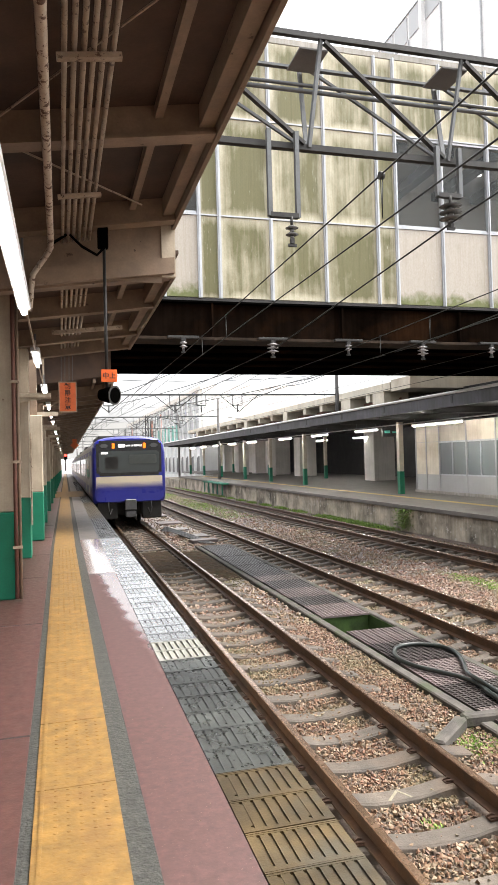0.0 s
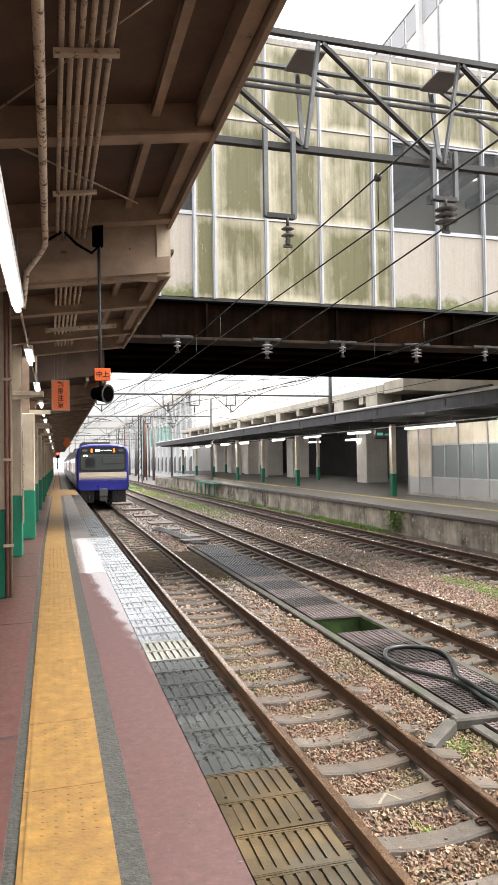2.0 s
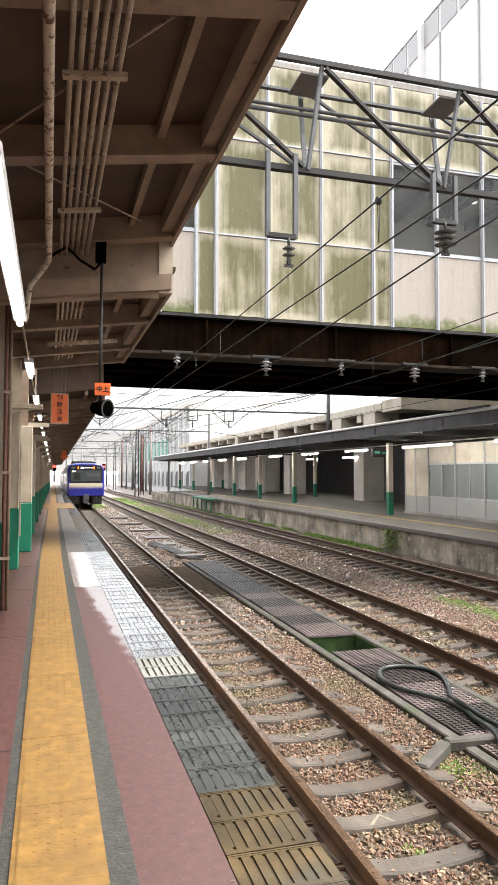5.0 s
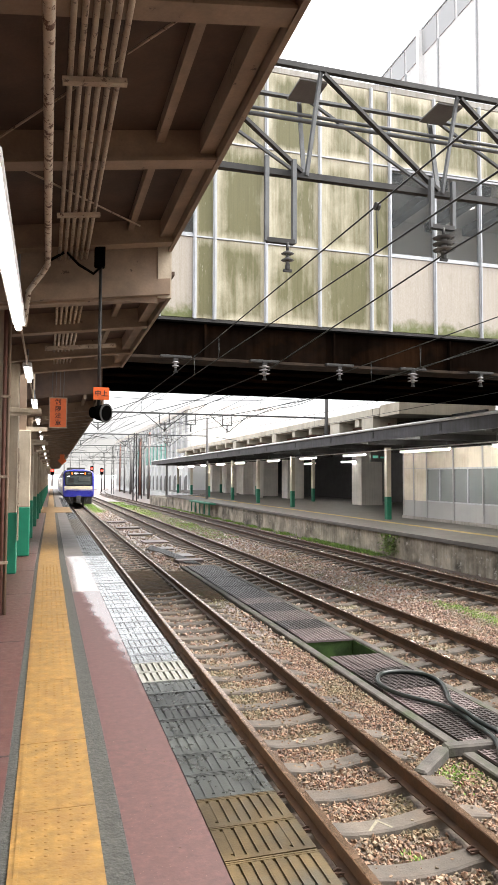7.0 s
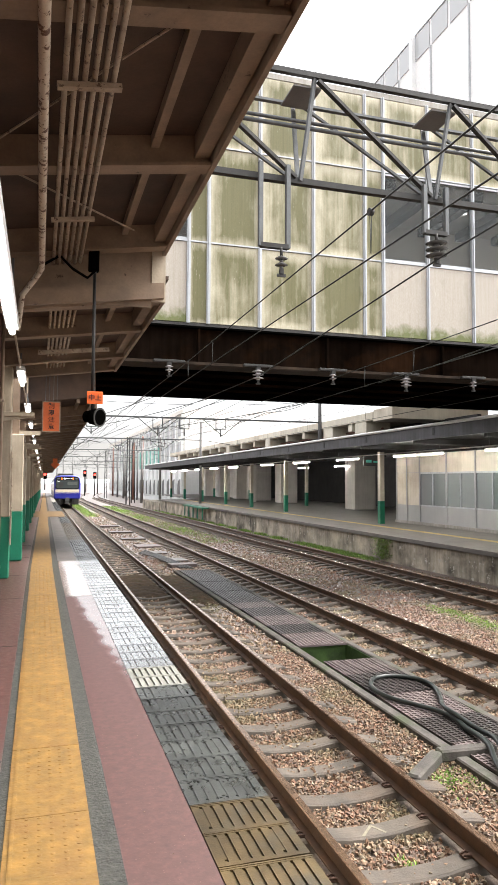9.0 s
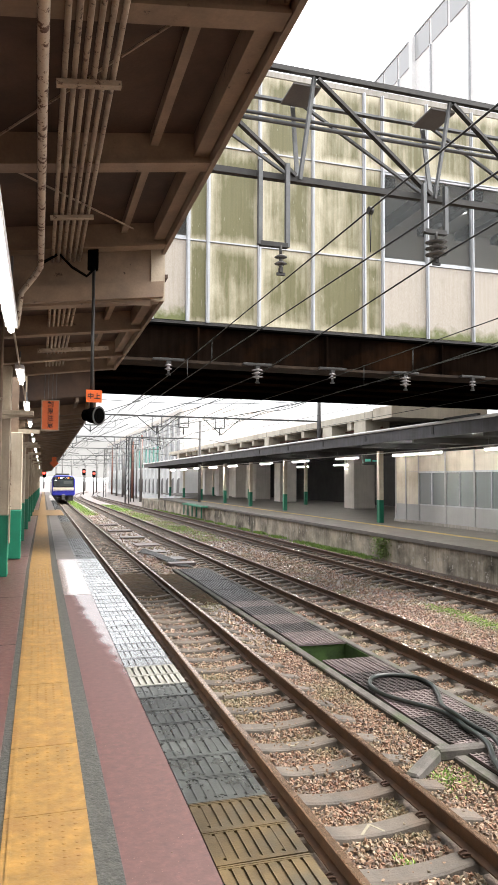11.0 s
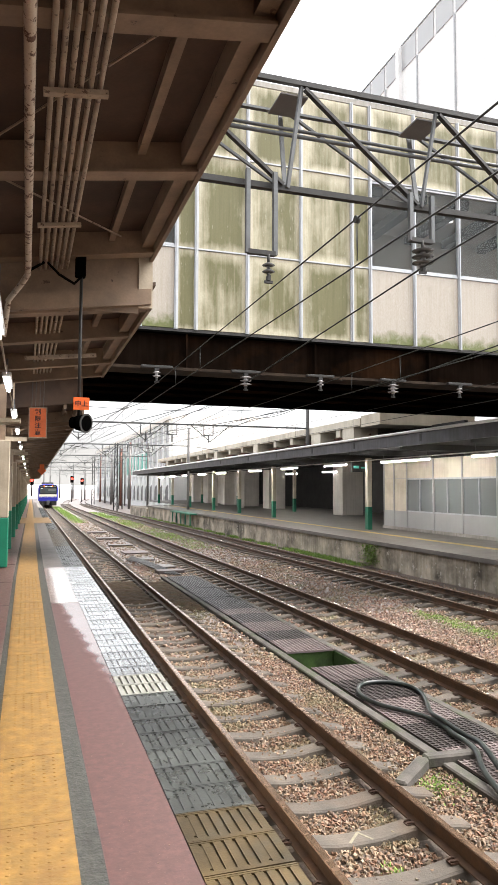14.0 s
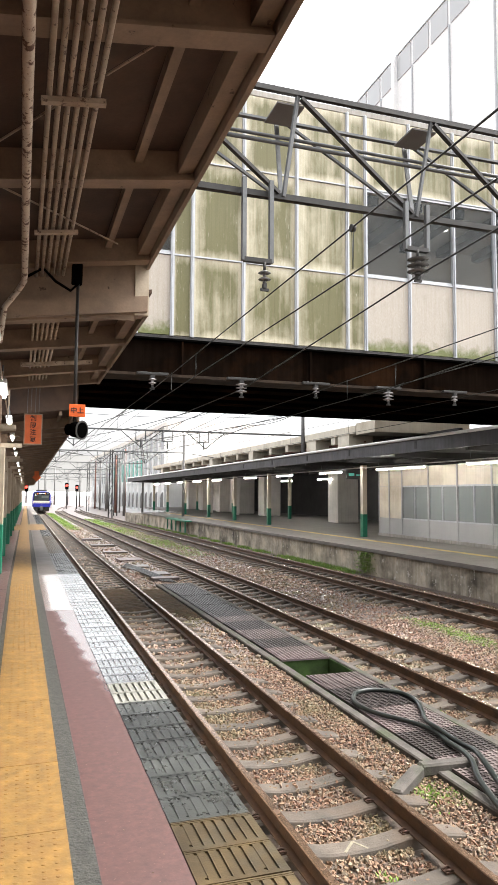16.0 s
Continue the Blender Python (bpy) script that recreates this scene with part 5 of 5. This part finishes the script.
def hose():
    bm = B()
    pts = [(4.10, 5.0, -1.215), (4.30, 5.6, -1.20), (4.44, 6.02, -1.16), (4.56, 6.33, -1.18), (4.60, 6.65, -1.215), (4.56, 7.0, -1.17), (4.62, 7.35, -1.185), (4.84, 7.77, -1.215), (5.0, 8.2, -1.215), (4.96, 8.55, -1.215), (4.70, 8.76, -1.215), (4.42, 8.72, -1.215), (4.23, 8.45, -1.215),
           (4.17, 8.15, -1.215), (4.22, 7.85, -1.215), (4.36, 7.58, -1.215), (4.50, 7.3, -1.215), (4.55, 7.0, -1.218), (4.50, 6.7, -1.22), (4.46, 6.42, -1.20), (4.36, 6.1, -1.18), (4.16, 5.7, -1.20), (3.96, 5.1, -1.215)]
    fine = []
    for i in range(len(pts) - 1):
        p0, p1, p2, p3 = (Vector(pts[max(0, min(len(pts) - 1, i + d))]) for d in (-1, 0, 1, 2))
        for k in range(5):
            s = k / 5
            fine.append(0.5 * ((2 * p1) + (p2 - p0) * s + (2 * p0 - 5 * p1 + 4 * p2 - p3) * s * s + (3 * p1 - p0 - 3 * p2 + p3) * s ** 3))
    shift = Vector((0.035, 0, 0))
    tubeline(bm, [p + shift for p in fine + [Vector(pts[-1])]], 0.029, 10)
    tagged(part("rubber_hose", bm, "hose"), "thick black rubber hose looped on the trough covers", "hose")


hose()


# ------------------------------------------------------------ switch gear and planks between the tracks
def gear(x, y, w, l, h, a, mat, label):
    bm = B()
    bx(bm, -w / 2, w / 2, -l / 2, l / 2, 0, h)
    o = part("cover_plate", bm, mat, bevel=0.012)
    o.location, o.rotation_euler = (x + drift(y), y, BED + 0.02 - drift(y)), (0, 0, a)
    tagged(o, label, "cover plate", "cover plates")


for k, (x, y, w, l, h, a) in enumerate(((4.55, 31, 1.1, 1.1, 0.05, 0.05), (4.4, 27.8, 0.9, 0.8, 0.05, -0.06), (4.6, 24.9, 0.9, 0.9, 0.06, 0.08), (4.55, 22.9, 0.9, 0.45, 0.12, 0.1),
                                        (4.4, 35.0, 1.2, 0.6, 0.08, 0), (4.3, 40.0, 1.3, 0.7, 0.1, 0), (4.2, 46, 1.2, 0.8, 0.1, 0))):
    gear(x, y, w, l, h, a, "pavegrey" if k % 3 else "cover", "flat grey-brown cover plate lying between the tracks")
for k in range(5):
    bm = B()
    x = 4.1 + 0.09 * k
    tubeline(bm, [(x - 0.35, 27.0 + 0.3 * k, BED + 0.02), (x - 0.15, 25.2, BED + 0.10), (x + 0.05, 23.7, BED + 0.08), (x + 0.35, 22.4 - 0.1 * k, BED + 0.0)], 0.022, 6)
    tagged(part("cable", bm, "galv"), "grey cable curving over the ballast", "cable", "cables")


# ------------------------------------------------------------ services under the canopy
def pipes():
    bm = B()
    tubeline(bm, [(-0.027, -12, 3.50), (-0.027, 6.5, 3.48), (-0.03, 6.68, 3.46), (-0.08, 6.78, 3.40), (-0.2, 6.84, 3.24), (-0.24, 6.88, 2.9)], 0.028, 10)
    tagged(part("drain_pipe", bm, "flaking"), "thick cream pipe with peeling paint under the canopy", "pipe")
    for k, x in enumerate((0.08, 0.131, 0.182, 0.233, 0.284, 0.335)):
        bm = B()
        tubeline(bm, [(x, -12, 3.605 + 0.0075 * k), (x, 6.95, 3.605 + 0.0075 * k)], 0.0155, 8)
        tagged(part("conduit", bm, "pipe"), "thin cream conduit running under the canopy beams", "conduit", "conduits")
        bm = B()
        tubeline(bm, [(x - 0.01, 7.15, 3.27 + 0.007 * k), (x - 0.01, 11.4, 3.27 + 0.007 * k)], 0.0145, 6)
        tagged(part("conduit", bm, "pipe"), "thin cream conduit running under the canopy beams", "conduit", "conduits")
    for y, z in ((-1.0, 3.57), (1.6, 3.57), (3.70, 3.57), (5.68, 3.57)):
        bm = B()
        bar(bm, (0.04, y, z), (0.38, y, z + 0.045), 0.045, 0.03)
        tagged(part("conduit_strap", bm, "pipe"), "cream channel bar holding the conduits", "bracket", "conduit straps")
    for a, b in (((-0.36, 4.72, 3.68), (0.66, 3.28, 3.80)), ((-0.24, 5.0, 3.64), (0.80, 6.45, 3.84)), ((-0.3, 3.2, 3.60), (0.9, 1.6, 3.84))):
        tagged(part("brace_rod", rod(B(), a, b, 0.008, 6), "pipe"), "thin steel brace rod between canopy beams", "brace rod", "brace rods")


pipes()
tagged(part("lath", bar(B(), (-0.05, 8.9, 3.06), (0.82, 9.0, 3.17), 0.03, 0.05), "pipe"), "loose cream lath across the lower canopy", "lath")


def text(name, body, size, mat, parent, loc):
    cu = bpy.data.curves.new(name, "FONT")
    cu.body, cu.size, cu.align_x, cu.align_y, cu.extrude, cu.offset = body, size, "CENTER", "CENTER", 0.002, size * 0.018
    cu.materials.append(M[mat])
    ob = new(name, cu)
    ob.parent, ob.location, ob.rotation_euler = parent, loc, (radians(90), 0, 0)
    return ob


def horn_post():
    o = empty("speaker_pole", "dark hanging pole with small orange sign and horn loudspeaker", "loudspeaker", at=(0.455, 6.75, 0))
    part("junction_box", bx(B(), -0.05, 0.05, -0.05, 0.05, 3.50, 3.72), "black", o, bevel=0.01)
    part("pole", rod(B(), (0.01, 0, 2.1), (0.01, 0, 3.52), 0.016, 8), "galvdark", o)
    part("cable", tubeline(B(), [(0.03, -0.03, 3.52), (-0.06, -0.04, 3.42), (-0.2, -0.03, 3.5), (-0.32, -0.02, 3.62), (-0.5, 0.0, 3.5)], 0.014, 6), "black", o)
    s = part("sign", bx(B(), -0.045, 0.105, -0.035, -0.02, 2.205, 2.325), "orange", o, "small orange sign with black characters", bevel=0.003)
    text("sign_text", "中上", 0.062, "ink", s, (0.03, -0.037, 2.262))
    h = B()
    c, d = Vector((0.0, 0.02, 2.085)), Vector((0.72, -0.68, -0.08)).normalized()
    rod(h, c - d * 0.06, c + d * 0.0, 0.055, 16, 0.06)
    rod(h, c, c + d * 0.1, 0.07, 20, 0.085)
    rod(h, c + d * 0.1, c + d * 0.105, 0.09, 20, 0.09)
    hn = part("horn", h, "black", o, "black horn loudspeaker")
    part("rim", rod(B(), c + d * 0.102, c + d * 0.110, 0.093, 24), "galvdark", hn, "dark grey rim")
    part("mouth", rod(B(), c + d * 0.111, c + d * 0.113, 0.074, 24), "black", hn)


horn_post()


def warning_sign():
    o = empty("warning_sign", "orange upright warning board with black characters hung from wires", "sign", at=(0.155, 11.62, 0.02))
    part("board", bx(B(), -0.16, 0.16, -0.01, 0.01, 2.14, 2.72), "orange_dull", o)
    part("frame", bx(bx(bx(bx(B(), -0.175, -0.155, -0.018, 0.014, 2.125, 2.735), 0.155, 0.175, -0.018, 0.014, 2.125, 2.735), -0.155, 0.155, -0.018, 0.014, 2.125, 2.145), -0.155, 0.155, -0.018, 0.014, 2.715, 2.735), "pipe", o)
    for k, ch in enumerate("制限注意"):
        text("character", ch, 0.120, "ink", o, (0, -0.012, 2.638 - 0.136 * k))
    o.scale, o.location.z = (0.82, 0.82, 0.82), 0.02 + 2.735 * 0.18
    for x in (-0.12, -0.05, 0.03, 0.1):
        part("hanger_rod", rod(B(), (x, 0, 2.73), (x + 0.01, 0, 3.31), 0.006, 5), "galv", o)


warning_sign()


def diamond():
    o = empty("diamond_sign", "faded orange diamond sign hung under the canopy eave", "sign", at=(0.8, 40, 0))
    part("board", bx(B(), -0.17, 0.17, -0.01, 0.01, -0.17, 0.17, pose(0, 0, 2.35, 0, 45, 0)), "orange_dull", o)
    part("upper_board", bx(B(), -0.12, 0.12, -0.01, 0.01, 2.5, 2.7), "orange_dull", o)
    part("rod", rod(B(), (0, 0, 2.7), (0, 0, 2.85), 0.012, 6), "galv", o)


diamond()


def column_services():
    for dx, r, mat, lb in ((-0.445, 0.022, "rusty", "rusty brown conduit up the column"), (-0.405, 0.017, "brownpaint", "brown conduit up the column")):
        bm = B()
        tubeline(bm, [(dx, 7.72, 0.02), (dx, 7.72, 3.4)], r, 8)
        tagged(part("conduit", bm, mat), lb, "conduit", "column conduits")
    for z in (0.55, 1.45, 2.3):
        tagged(part("pipe_clip", bx(B(), -0.48, -0.38, 7.69, 7.71, z, z + 0.03), "pipe"), "small steel clip round the conduits", "pipe clip", "pipe clips")
    tagged(part("edge_guard", bx(B(), -0.425, -0.40, 11.02, 11.048, 0.5, 1.9), "pipe", bevel=0.004), "pale strip fixed along the column edge", "edge guard")
    for y, z, x0, x1 in ((10.95, 2.43, -0.8, -0.10), (17.7, 2.3, -0.6, -0.05)):
        o = empty("bracket_arm", "cream steel bracket arm on a column", "bracket", "bracket arms", at=(0, y, z))
        part("arm", bx(B(), x0, x1, -0.04, 0.20, 0.0, 0.07), "cream", o, bevel=0.006)
        part("web", prism(B(), [(x0, -0.14), (x0 + 0.3, -0.06), (x1, 0.0), (x0, 0.0)], -0.01, 0.01), "cream", o)
    tagged(part("lamp_conduit", rod(B(), (-0.28, 2.5, 2.99), (-0.28, 19, 2.94), 0.012, 6), "pipe"), "thin conduit along the lamp row", "conduit")
    for y, z, t in ((3.4, 2.95, 3.45), (6.6, 2.95, 3.45), (9.7, 2.99, 3.1), (10.7, 2.99, 3.05), (14.2, 2.97, 4.4), (15.0, 2.97, 4.4), (17.8, 2.93, 4.4), (18.6, 2.93, 4.4)):
        tagged(part("lamp_hanger", rod(B(), (-0.28, y, z), (-0.28, y, t), 0.01, 6), "pipe"), "thin rod holding a tube lamp", "hanger rod", "lamp hangers")


column_services()


# ------------------------------------------------------------ overhead line beyond the bridge
def far_gantry(y, x0, x1, z=4.95, foot=BED):
    g = empty("catenary_gantry", "grey steel overhead line gantry spanning the tracks", "gantry", "far gantries", "structure")
    for s, b in ((x0, BED), (x1, foot)):
        part("mast", rod(B(), (s, y, b), (s, y, z + 1.6), 0.13, 10, 0.10), "greypost", g)
    part("chord", bx(B(), x0, x1, y - 0.05, y + 0.05, z, z + 0.09), "galv", g)
    part("stay", tubeline(B(), sagged((x0, y, z + 1.3), (x1, y, z + 1.3), 0.5, 8), 0.02, 6), "galv", g)
    for x in (2.6, 6.2, 7.7, 9.8):
        bm = B()
        for s in (-0.27, 0.27):
            bx(bm, x + s - 0.025, x + s + 0.025, y - 0.03, y + 0.03, z - 0.55, z)
        bx(bm, x - 0.27, x + 0.27, y - 0.03, y + 0.03, z - 0.58, z - 0.52)
        rod(bm, (x, y, z - 0.58), (x, y, z - 0.95), 0.04, 8)
        part("drop_frame", bm, "galv", g)


for y_, a_, b_ in ((38, -3.4, 15.9), (58, -3.4, 13.2), (80, -3.4, 13.4), (104, -3.4, 14), (128, -3.6, 15), (155, -3, 18), (185, -2, 22)):
    far_gantry(y_, a_, b_, foot=3.3 if y_ == 38 else BED)
for x_, z_, y0_ in ((0.9, 5.6, 20), (1.9, 6.1, 20), (4.2, 5.3, 20), (5.2, 5.9, 20), (7.4, 5.2, 20), (8.8, 5.7, 20), (11.2, 6.2, 22), (12.6, 5.5, 30), (3.4, 6.6, 24)):
    bm = B()
    pts = []
    for y0, y1 in ((y0_, 38), (38, 58), (58, 80), (80, 104), (104, 128), (128, 155), (155, 185)):
        pts += sagged((x_, y0, z_), (x_, y1, z_), 0.22, 5)[:-1]
    tubeline(bm, pts + [(x_, 185, z_)], 0.022, 5)
    tagged(part("overhead_wire", bm, "wire"), "dark line wire running between the gantries", "overhead wire", "overhead wires")
for xa, ya, xb, yb in ((2.6, 38, 6.2, 22), (6.2, 38, 9.9, 23), (9.9, 58, 6.2, 38), (2.6, 58, 4.6, 38), (1.0, 38, 4.5, 20)):
    bm = B()
    tubeline(bm, sagged((xa, ya, 4.4), (xb, yb, 4.5), 0.12, 6), 0.018, 5)
    tagged(part("overhead_wire", bm, "wire"), "slanting pull-off wire over the tracks", "overhead wire", "overhead wires")


for y_ in (38, 58, 80, 104, 128):
    for x_ in (2.6, 6.2, 9.9):
        o = empty("steady_arm", "dark V-shaped steady arm under the gantry", "steady arm", "steady arms", at=(x_, y_, 0))
        part("strut", rod(B(), (-1.1, 0, 4.95), (0, 0, 4.05), 0.025, 6), "galvdark", o)
        part("strut", rod(B(), (1.1, 0, 4.95), (0, 0, 4.05), 0.025, 6), "galvdark", o)
        part("arm", rod(B(), (-0.9, 0, 3.75), (0.5, 0, 3.55), 0.02, 6), "galvdark", o)
for x_, y_ in ((11.55, 95), (13.9, 108), (12.6, 140)):
    o = empty("lattice_mast", "dark lattice steel mast beside the tracks", "mast", "lattice masts", at=(x_, y_, BED))
    for sx in (-0.25, 0.25):
        for sy in (-0.25, 0.25):
            part("leg", rod(B(), (sx, sy, -0.7), (sx * 0.6, sy * 0.6, 8.8), 0.06, 6), "galvdark", o)
    for k in range(8):
        part("brace", rod(B(), (-0.24 + 0.01 * k, -0.24, 1.05 * k), (0.24 - 0.01 * k, -0.24, 1.05 * k + 1.0), 0.03, 5), "galvdark", o)


def line_post(x, y, h, r, mat):
    bm = B()
    rod(bm, (x, y, BED), (x, y, BED + h), r, 10, r * 0.75)
    tagged(part("line_post", bm, mat), "slender trackside post carrying wires", "post", "trackside posts")


for x_, y_, h_ in ((12.9, 112, 8), (13.4, 104, 8.5), (13.6, 96, 9), (12.8, 120, 8), (13.2, 132, 9), (11.8, 150, 8), (12.4, 88, 8), (3.9, 170, 9), (4.4, 140, 8), (7.8, 176, 9), (10.5, 168, 8)):
    line_post(x_, y_, h_, 0.16, "rusty" if x_ > 13 else "greypost")


def signal(x, y, z, red=True):
    s = empty("signal_post", "railway signal on a post showing red", "railway signal", "signals", at=(x, y, 0))
    part("post", rod(B(), (0, 0, BED if x > 1.2 else 0), (0, 0, z + 0.5), 0.09, 10), "galvdark", s)
    hd = part("head", bx(B(), -0.3, 0.3, -0.22, -0.1, z - 0.7, z + 0.5), "black", s, "black signal head", bevel=0.05)
    part("lens", rod(B(), (0, -0.24, z), (0, -0.225, z), 0.2, 16), "lampred", hd, "lit red lens")
    part("hood", rod(B(), (0, -0.21, z + 0.22), (0, -0.5, z + 0.2), 0.03, 8), "black", hd)


signal(0.78, 112, 2.4)
signal(7.9, 130, 2.9)
signal(9.7, 130, 2.55)


# ------------------------------------------------------------ distant buildings
def arcade():
    b = empty("arcade_building", "long pale building with arches and green glazing", "building", kind="structure")
    part("wall", bx(B(), 20.4, 40, 100, 215, BED - 1, 11.5), "arcadewall", b)
    part("cornice", bx(B(), 20.1, 40, 100, 215, 11.5, 12.2), "pillar", b)
    part("string_course", bx(B(), 20.2, 20.4, 100, 215, 3.4, 3.8), "white", b)
    for k in range(24):
        y = 100.5 + 4.7 * k
        part("buttress", bx(B(), 20.0, 20.4, y, y + 0.6, BED, 11.5), "arcadewall", b)
        # Flat grey plate painted in place of the shade inside the arch.
        bm = B()
        out = [(1.1, 0), (4.5, 0), (4.5, 1.9), (4.1, 2.5), (2.8, 2.8), (1.5, 2.5), (1.1, 1.9)]
        vs = [bm.verts.new((20.38, y + p, BED + 0.3 + q)) for p, q in out]
        ws = [bm.verts.new((20.30, y + p, BED + 0.3 + q)) for p, q in out]
        bm.faces.new(vs)
        bm.faces.new(ws[::-1])
        for i in range(len(out)):
            j = (i + 1) % len(out)
            bm.faces.new((vs[i], vs[j], ws[j], ws[i]))
        part("arch", bm, "greypost", b, "arch opening, its shade painted as a grey plate")
        part("window", bx(B(), 20.3, 20.38, y + 0.7, y + 4.6, 3.9, 7.5), "teal" if 3 < k < 13 else "pane_pale", b)
        part("window", bx(B(), 20.3, 20.38, y + 0.9, y + 4.4, 8.3, 10.8), "pane_pale", b)


arcade()


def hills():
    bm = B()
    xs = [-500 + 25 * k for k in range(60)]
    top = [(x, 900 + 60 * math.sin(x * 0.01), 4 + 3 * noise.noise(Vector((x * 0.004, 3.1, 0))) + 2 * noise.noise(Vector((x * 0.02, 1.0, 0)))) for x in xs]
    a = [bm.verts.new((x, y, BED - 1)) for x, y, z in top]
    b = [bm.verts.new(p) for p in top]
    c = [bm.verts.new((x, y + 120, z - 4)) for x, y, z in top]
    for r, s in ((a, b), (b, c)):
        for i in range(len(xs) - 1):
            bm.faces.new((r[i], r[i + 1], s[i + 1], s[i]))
    tagged(part("distant_hills", bm, "haze"), "wooded hills on the horizon, haze put into their colour and glow", "hills", kind="structure")


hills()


# ------------------------------------------------------------ weeds
def weeds(name, label, count, area, h, seed):
    rng = random.Random(seed)
    v, f = [], []
    for _ in range(count):
        x, y = area(rng)
        a, hh, lean = rng.uniform(0, 6.28), h * rng.uniform(0.4, 1.2), rng.uniform(0.1, 0.7) * h
        w = rng.uniform(0.004, 0.010) * (1 + y * 0.015)
        dx, dy = math.cos(a), math.sin(a)
        x += drift(y)
        g = BED - drift(y)
        i = len(v)
        v += [(x - dy * w, y + dx * w, g), (x + dy * w, y - dx * w, g), (x + dx * lean * 0.4 + dy * w, y + dy * lean * 0.4 - dx * w, g + hh * 0.6), (x + dx * lean * 0.4 - dy * w, y + dy * lean * 0.4 + dx * w, g + hh * 0.6), (x + dx * lean, y + dy * lean, g + hh)]
        f += [(i, i + 1, i + 2, i + 3), (i + 3, i + 2, i + 4)]
    me = bpy.data.meshes.new(name)
    me.from_pydata(v, [], f)
    me.materials.append(M["grass"])
    tagged(new(name, me), label, "weeds", kind="stuff")


def clumps(points, spread):
    def area(r):
        x, y = r.choice(points)
        return x + r.gauss(0, spread), y + r.gauss(0, spread * 2.2)
    return area


weeds("weeds", "bright green weeds between the far tracks", 14000, clumps([(8.0 + 0.5 * math.sin(2.3 * k), 34 + 2.6 * k + 2 * math.sin(k)) for k in range(22)], 0.6), 0.07, 1)
weeds("weeds", "green weeds at the foot of the platform wall", 9000, clumps([(11.75, 24 + 0.9 * k) for k in range(8)] + [(11.8, 34 + 3 * k) for k in range(14)], 0.22), 0.13, 2)
weeds("weeds", "green weeds in the ballast beside the track", 7000, clumps([(8.55 + 0.03 * math.sin(5 * k), 11.4 + 0.3 * k) for k in range(8)], 0.13), 0.045, 3)
weeds("weeds", "small grass tufts by the broken kerb", 1100, clumps([(3.66, 5.78), (3.75, 5.92), (3.85, 5.9), (3.95, 5.8)], 0.06), 0.035, 4)
weeds("weeds", "grass along the far end of the platform track", 9000, clumps([(4.15, 62 + 3 * k) for k in range(22)], 0.3), 0.10, 5)
weeds("weeds", "small green tufts between the sleepers", 300, clumps([(2.62, 4.62), (2.3, 3.2), (5.2, 9.2), (5.25, 8.0)], 0.035), 0.05, 6)


def bush():
    rng = random.Random(8)
    v, f = [], []
    for _ in range(900):
        t = rng.random()
        c = Vector((11.93 + rng.gauss(0, 0.10), 22.7 + rng.gauss(0, 0.28), BED + 0.02 + 0.75 * t ** 0.8))
        a, b, s = rng.uniform(0, 6.28), rng.uniform(-0.8, 0.8), rng.uniform(0.03, 0.06)
        u = Vector((math.cos(a) * math.cos(b), math.sin(a) * math.cos(b), math.sin(b))) * s
        w = u.cross(Vector((0.3, 0.2, 1))).normalized() * s * 0.45
        i = len(v)
        v += [tuple(c - u), tuple(c + w), tuple(c + u), tuple(c - w)]
        f.append((i, i + 1, i + 2, i + 3))
    me = bpy.data.meshes.new("bush")
    me.from_pydata(v, [], f)
    me.materials.append(M["grass"])
    tagged(new("bush", me), "small leafy bush against the platform wall", "bush")


bush()


def work_bench():
    o = empty("step_frame", "green steel step frame against the platform edge", "step frame", at=(11.86, 52.9, 0))
    part("top", bx(B(), -0.5, 0.05, -3.5, 3.5, FAR - 0.12, FAR - 0.02), "green", o)
    for y in (-3.2, -1.6, 0, 1.6, 3.2):
        part("leg", bx(B(), -0.42, -0.34, y - 0.06, y + 0.06, BED, FAR - 0.12), "green", o)


work_bench()


def platform_signs():
    o = empty("hanging_sign", "dark blue hanging station sign on the other platform", "sign", at=(15.6, 30.6, 0))
    part("board", bx(B(), -0.5, 0.5, -0.06, 0.06, 2.25, 2.72), "galvdark", o)
    part("bars", bx(bx(B(), -0.4, -0.1, -0.07, -0.062, 2.42, 2.55), 0.0, 0.35, -0.07, -0.062, 2.42, 2.5), "teal", o)
    part("hanger_rod", rod(B(), (0, 0, 2.72), (0, 0, 3.0), 0.02, 6), "galvdark", o)


platform_signs()


def chalk_marks():
    """Pale chalk marks and a worn edge on the near sleepers."""
    for pts in (((2.47, 5.045), (2.60, 5.18), (2.67, 5.05)), ((2.53, 6.98), (2.59, 6.88), (2.68, 6.97))):
        bm = B()
        for (xa, ya), (xb, yb) in zip(pts, pts[1:]):
            bar(bm, (xa, ya, -1.2885), (xb, yb, -1.2885), 0.022, 0.003)
        tagged(part("chalk_mark", bm, "chalk"), "faded yellow chalk mark on a sleeper", "chalk mark", "chalk marks")


chalk_marks()


def extra_posts():
    for x, y in ((19.0, 62), (18.6, 70)):
        tagged(part("concrete_pillar", bx(B(), x, x + 0.5, y, y + 0.5, FAR, 4.6), "pillar"), "slim pale concrete pillar on the other platform", "pillar", "concrete pillars")
    for y in (33.0, 44.5, 52.0):
        tube_lamp(20.8, y, 2.6, 2.4, mat="tube_far", up=0.8)


extra_posts()
motions()
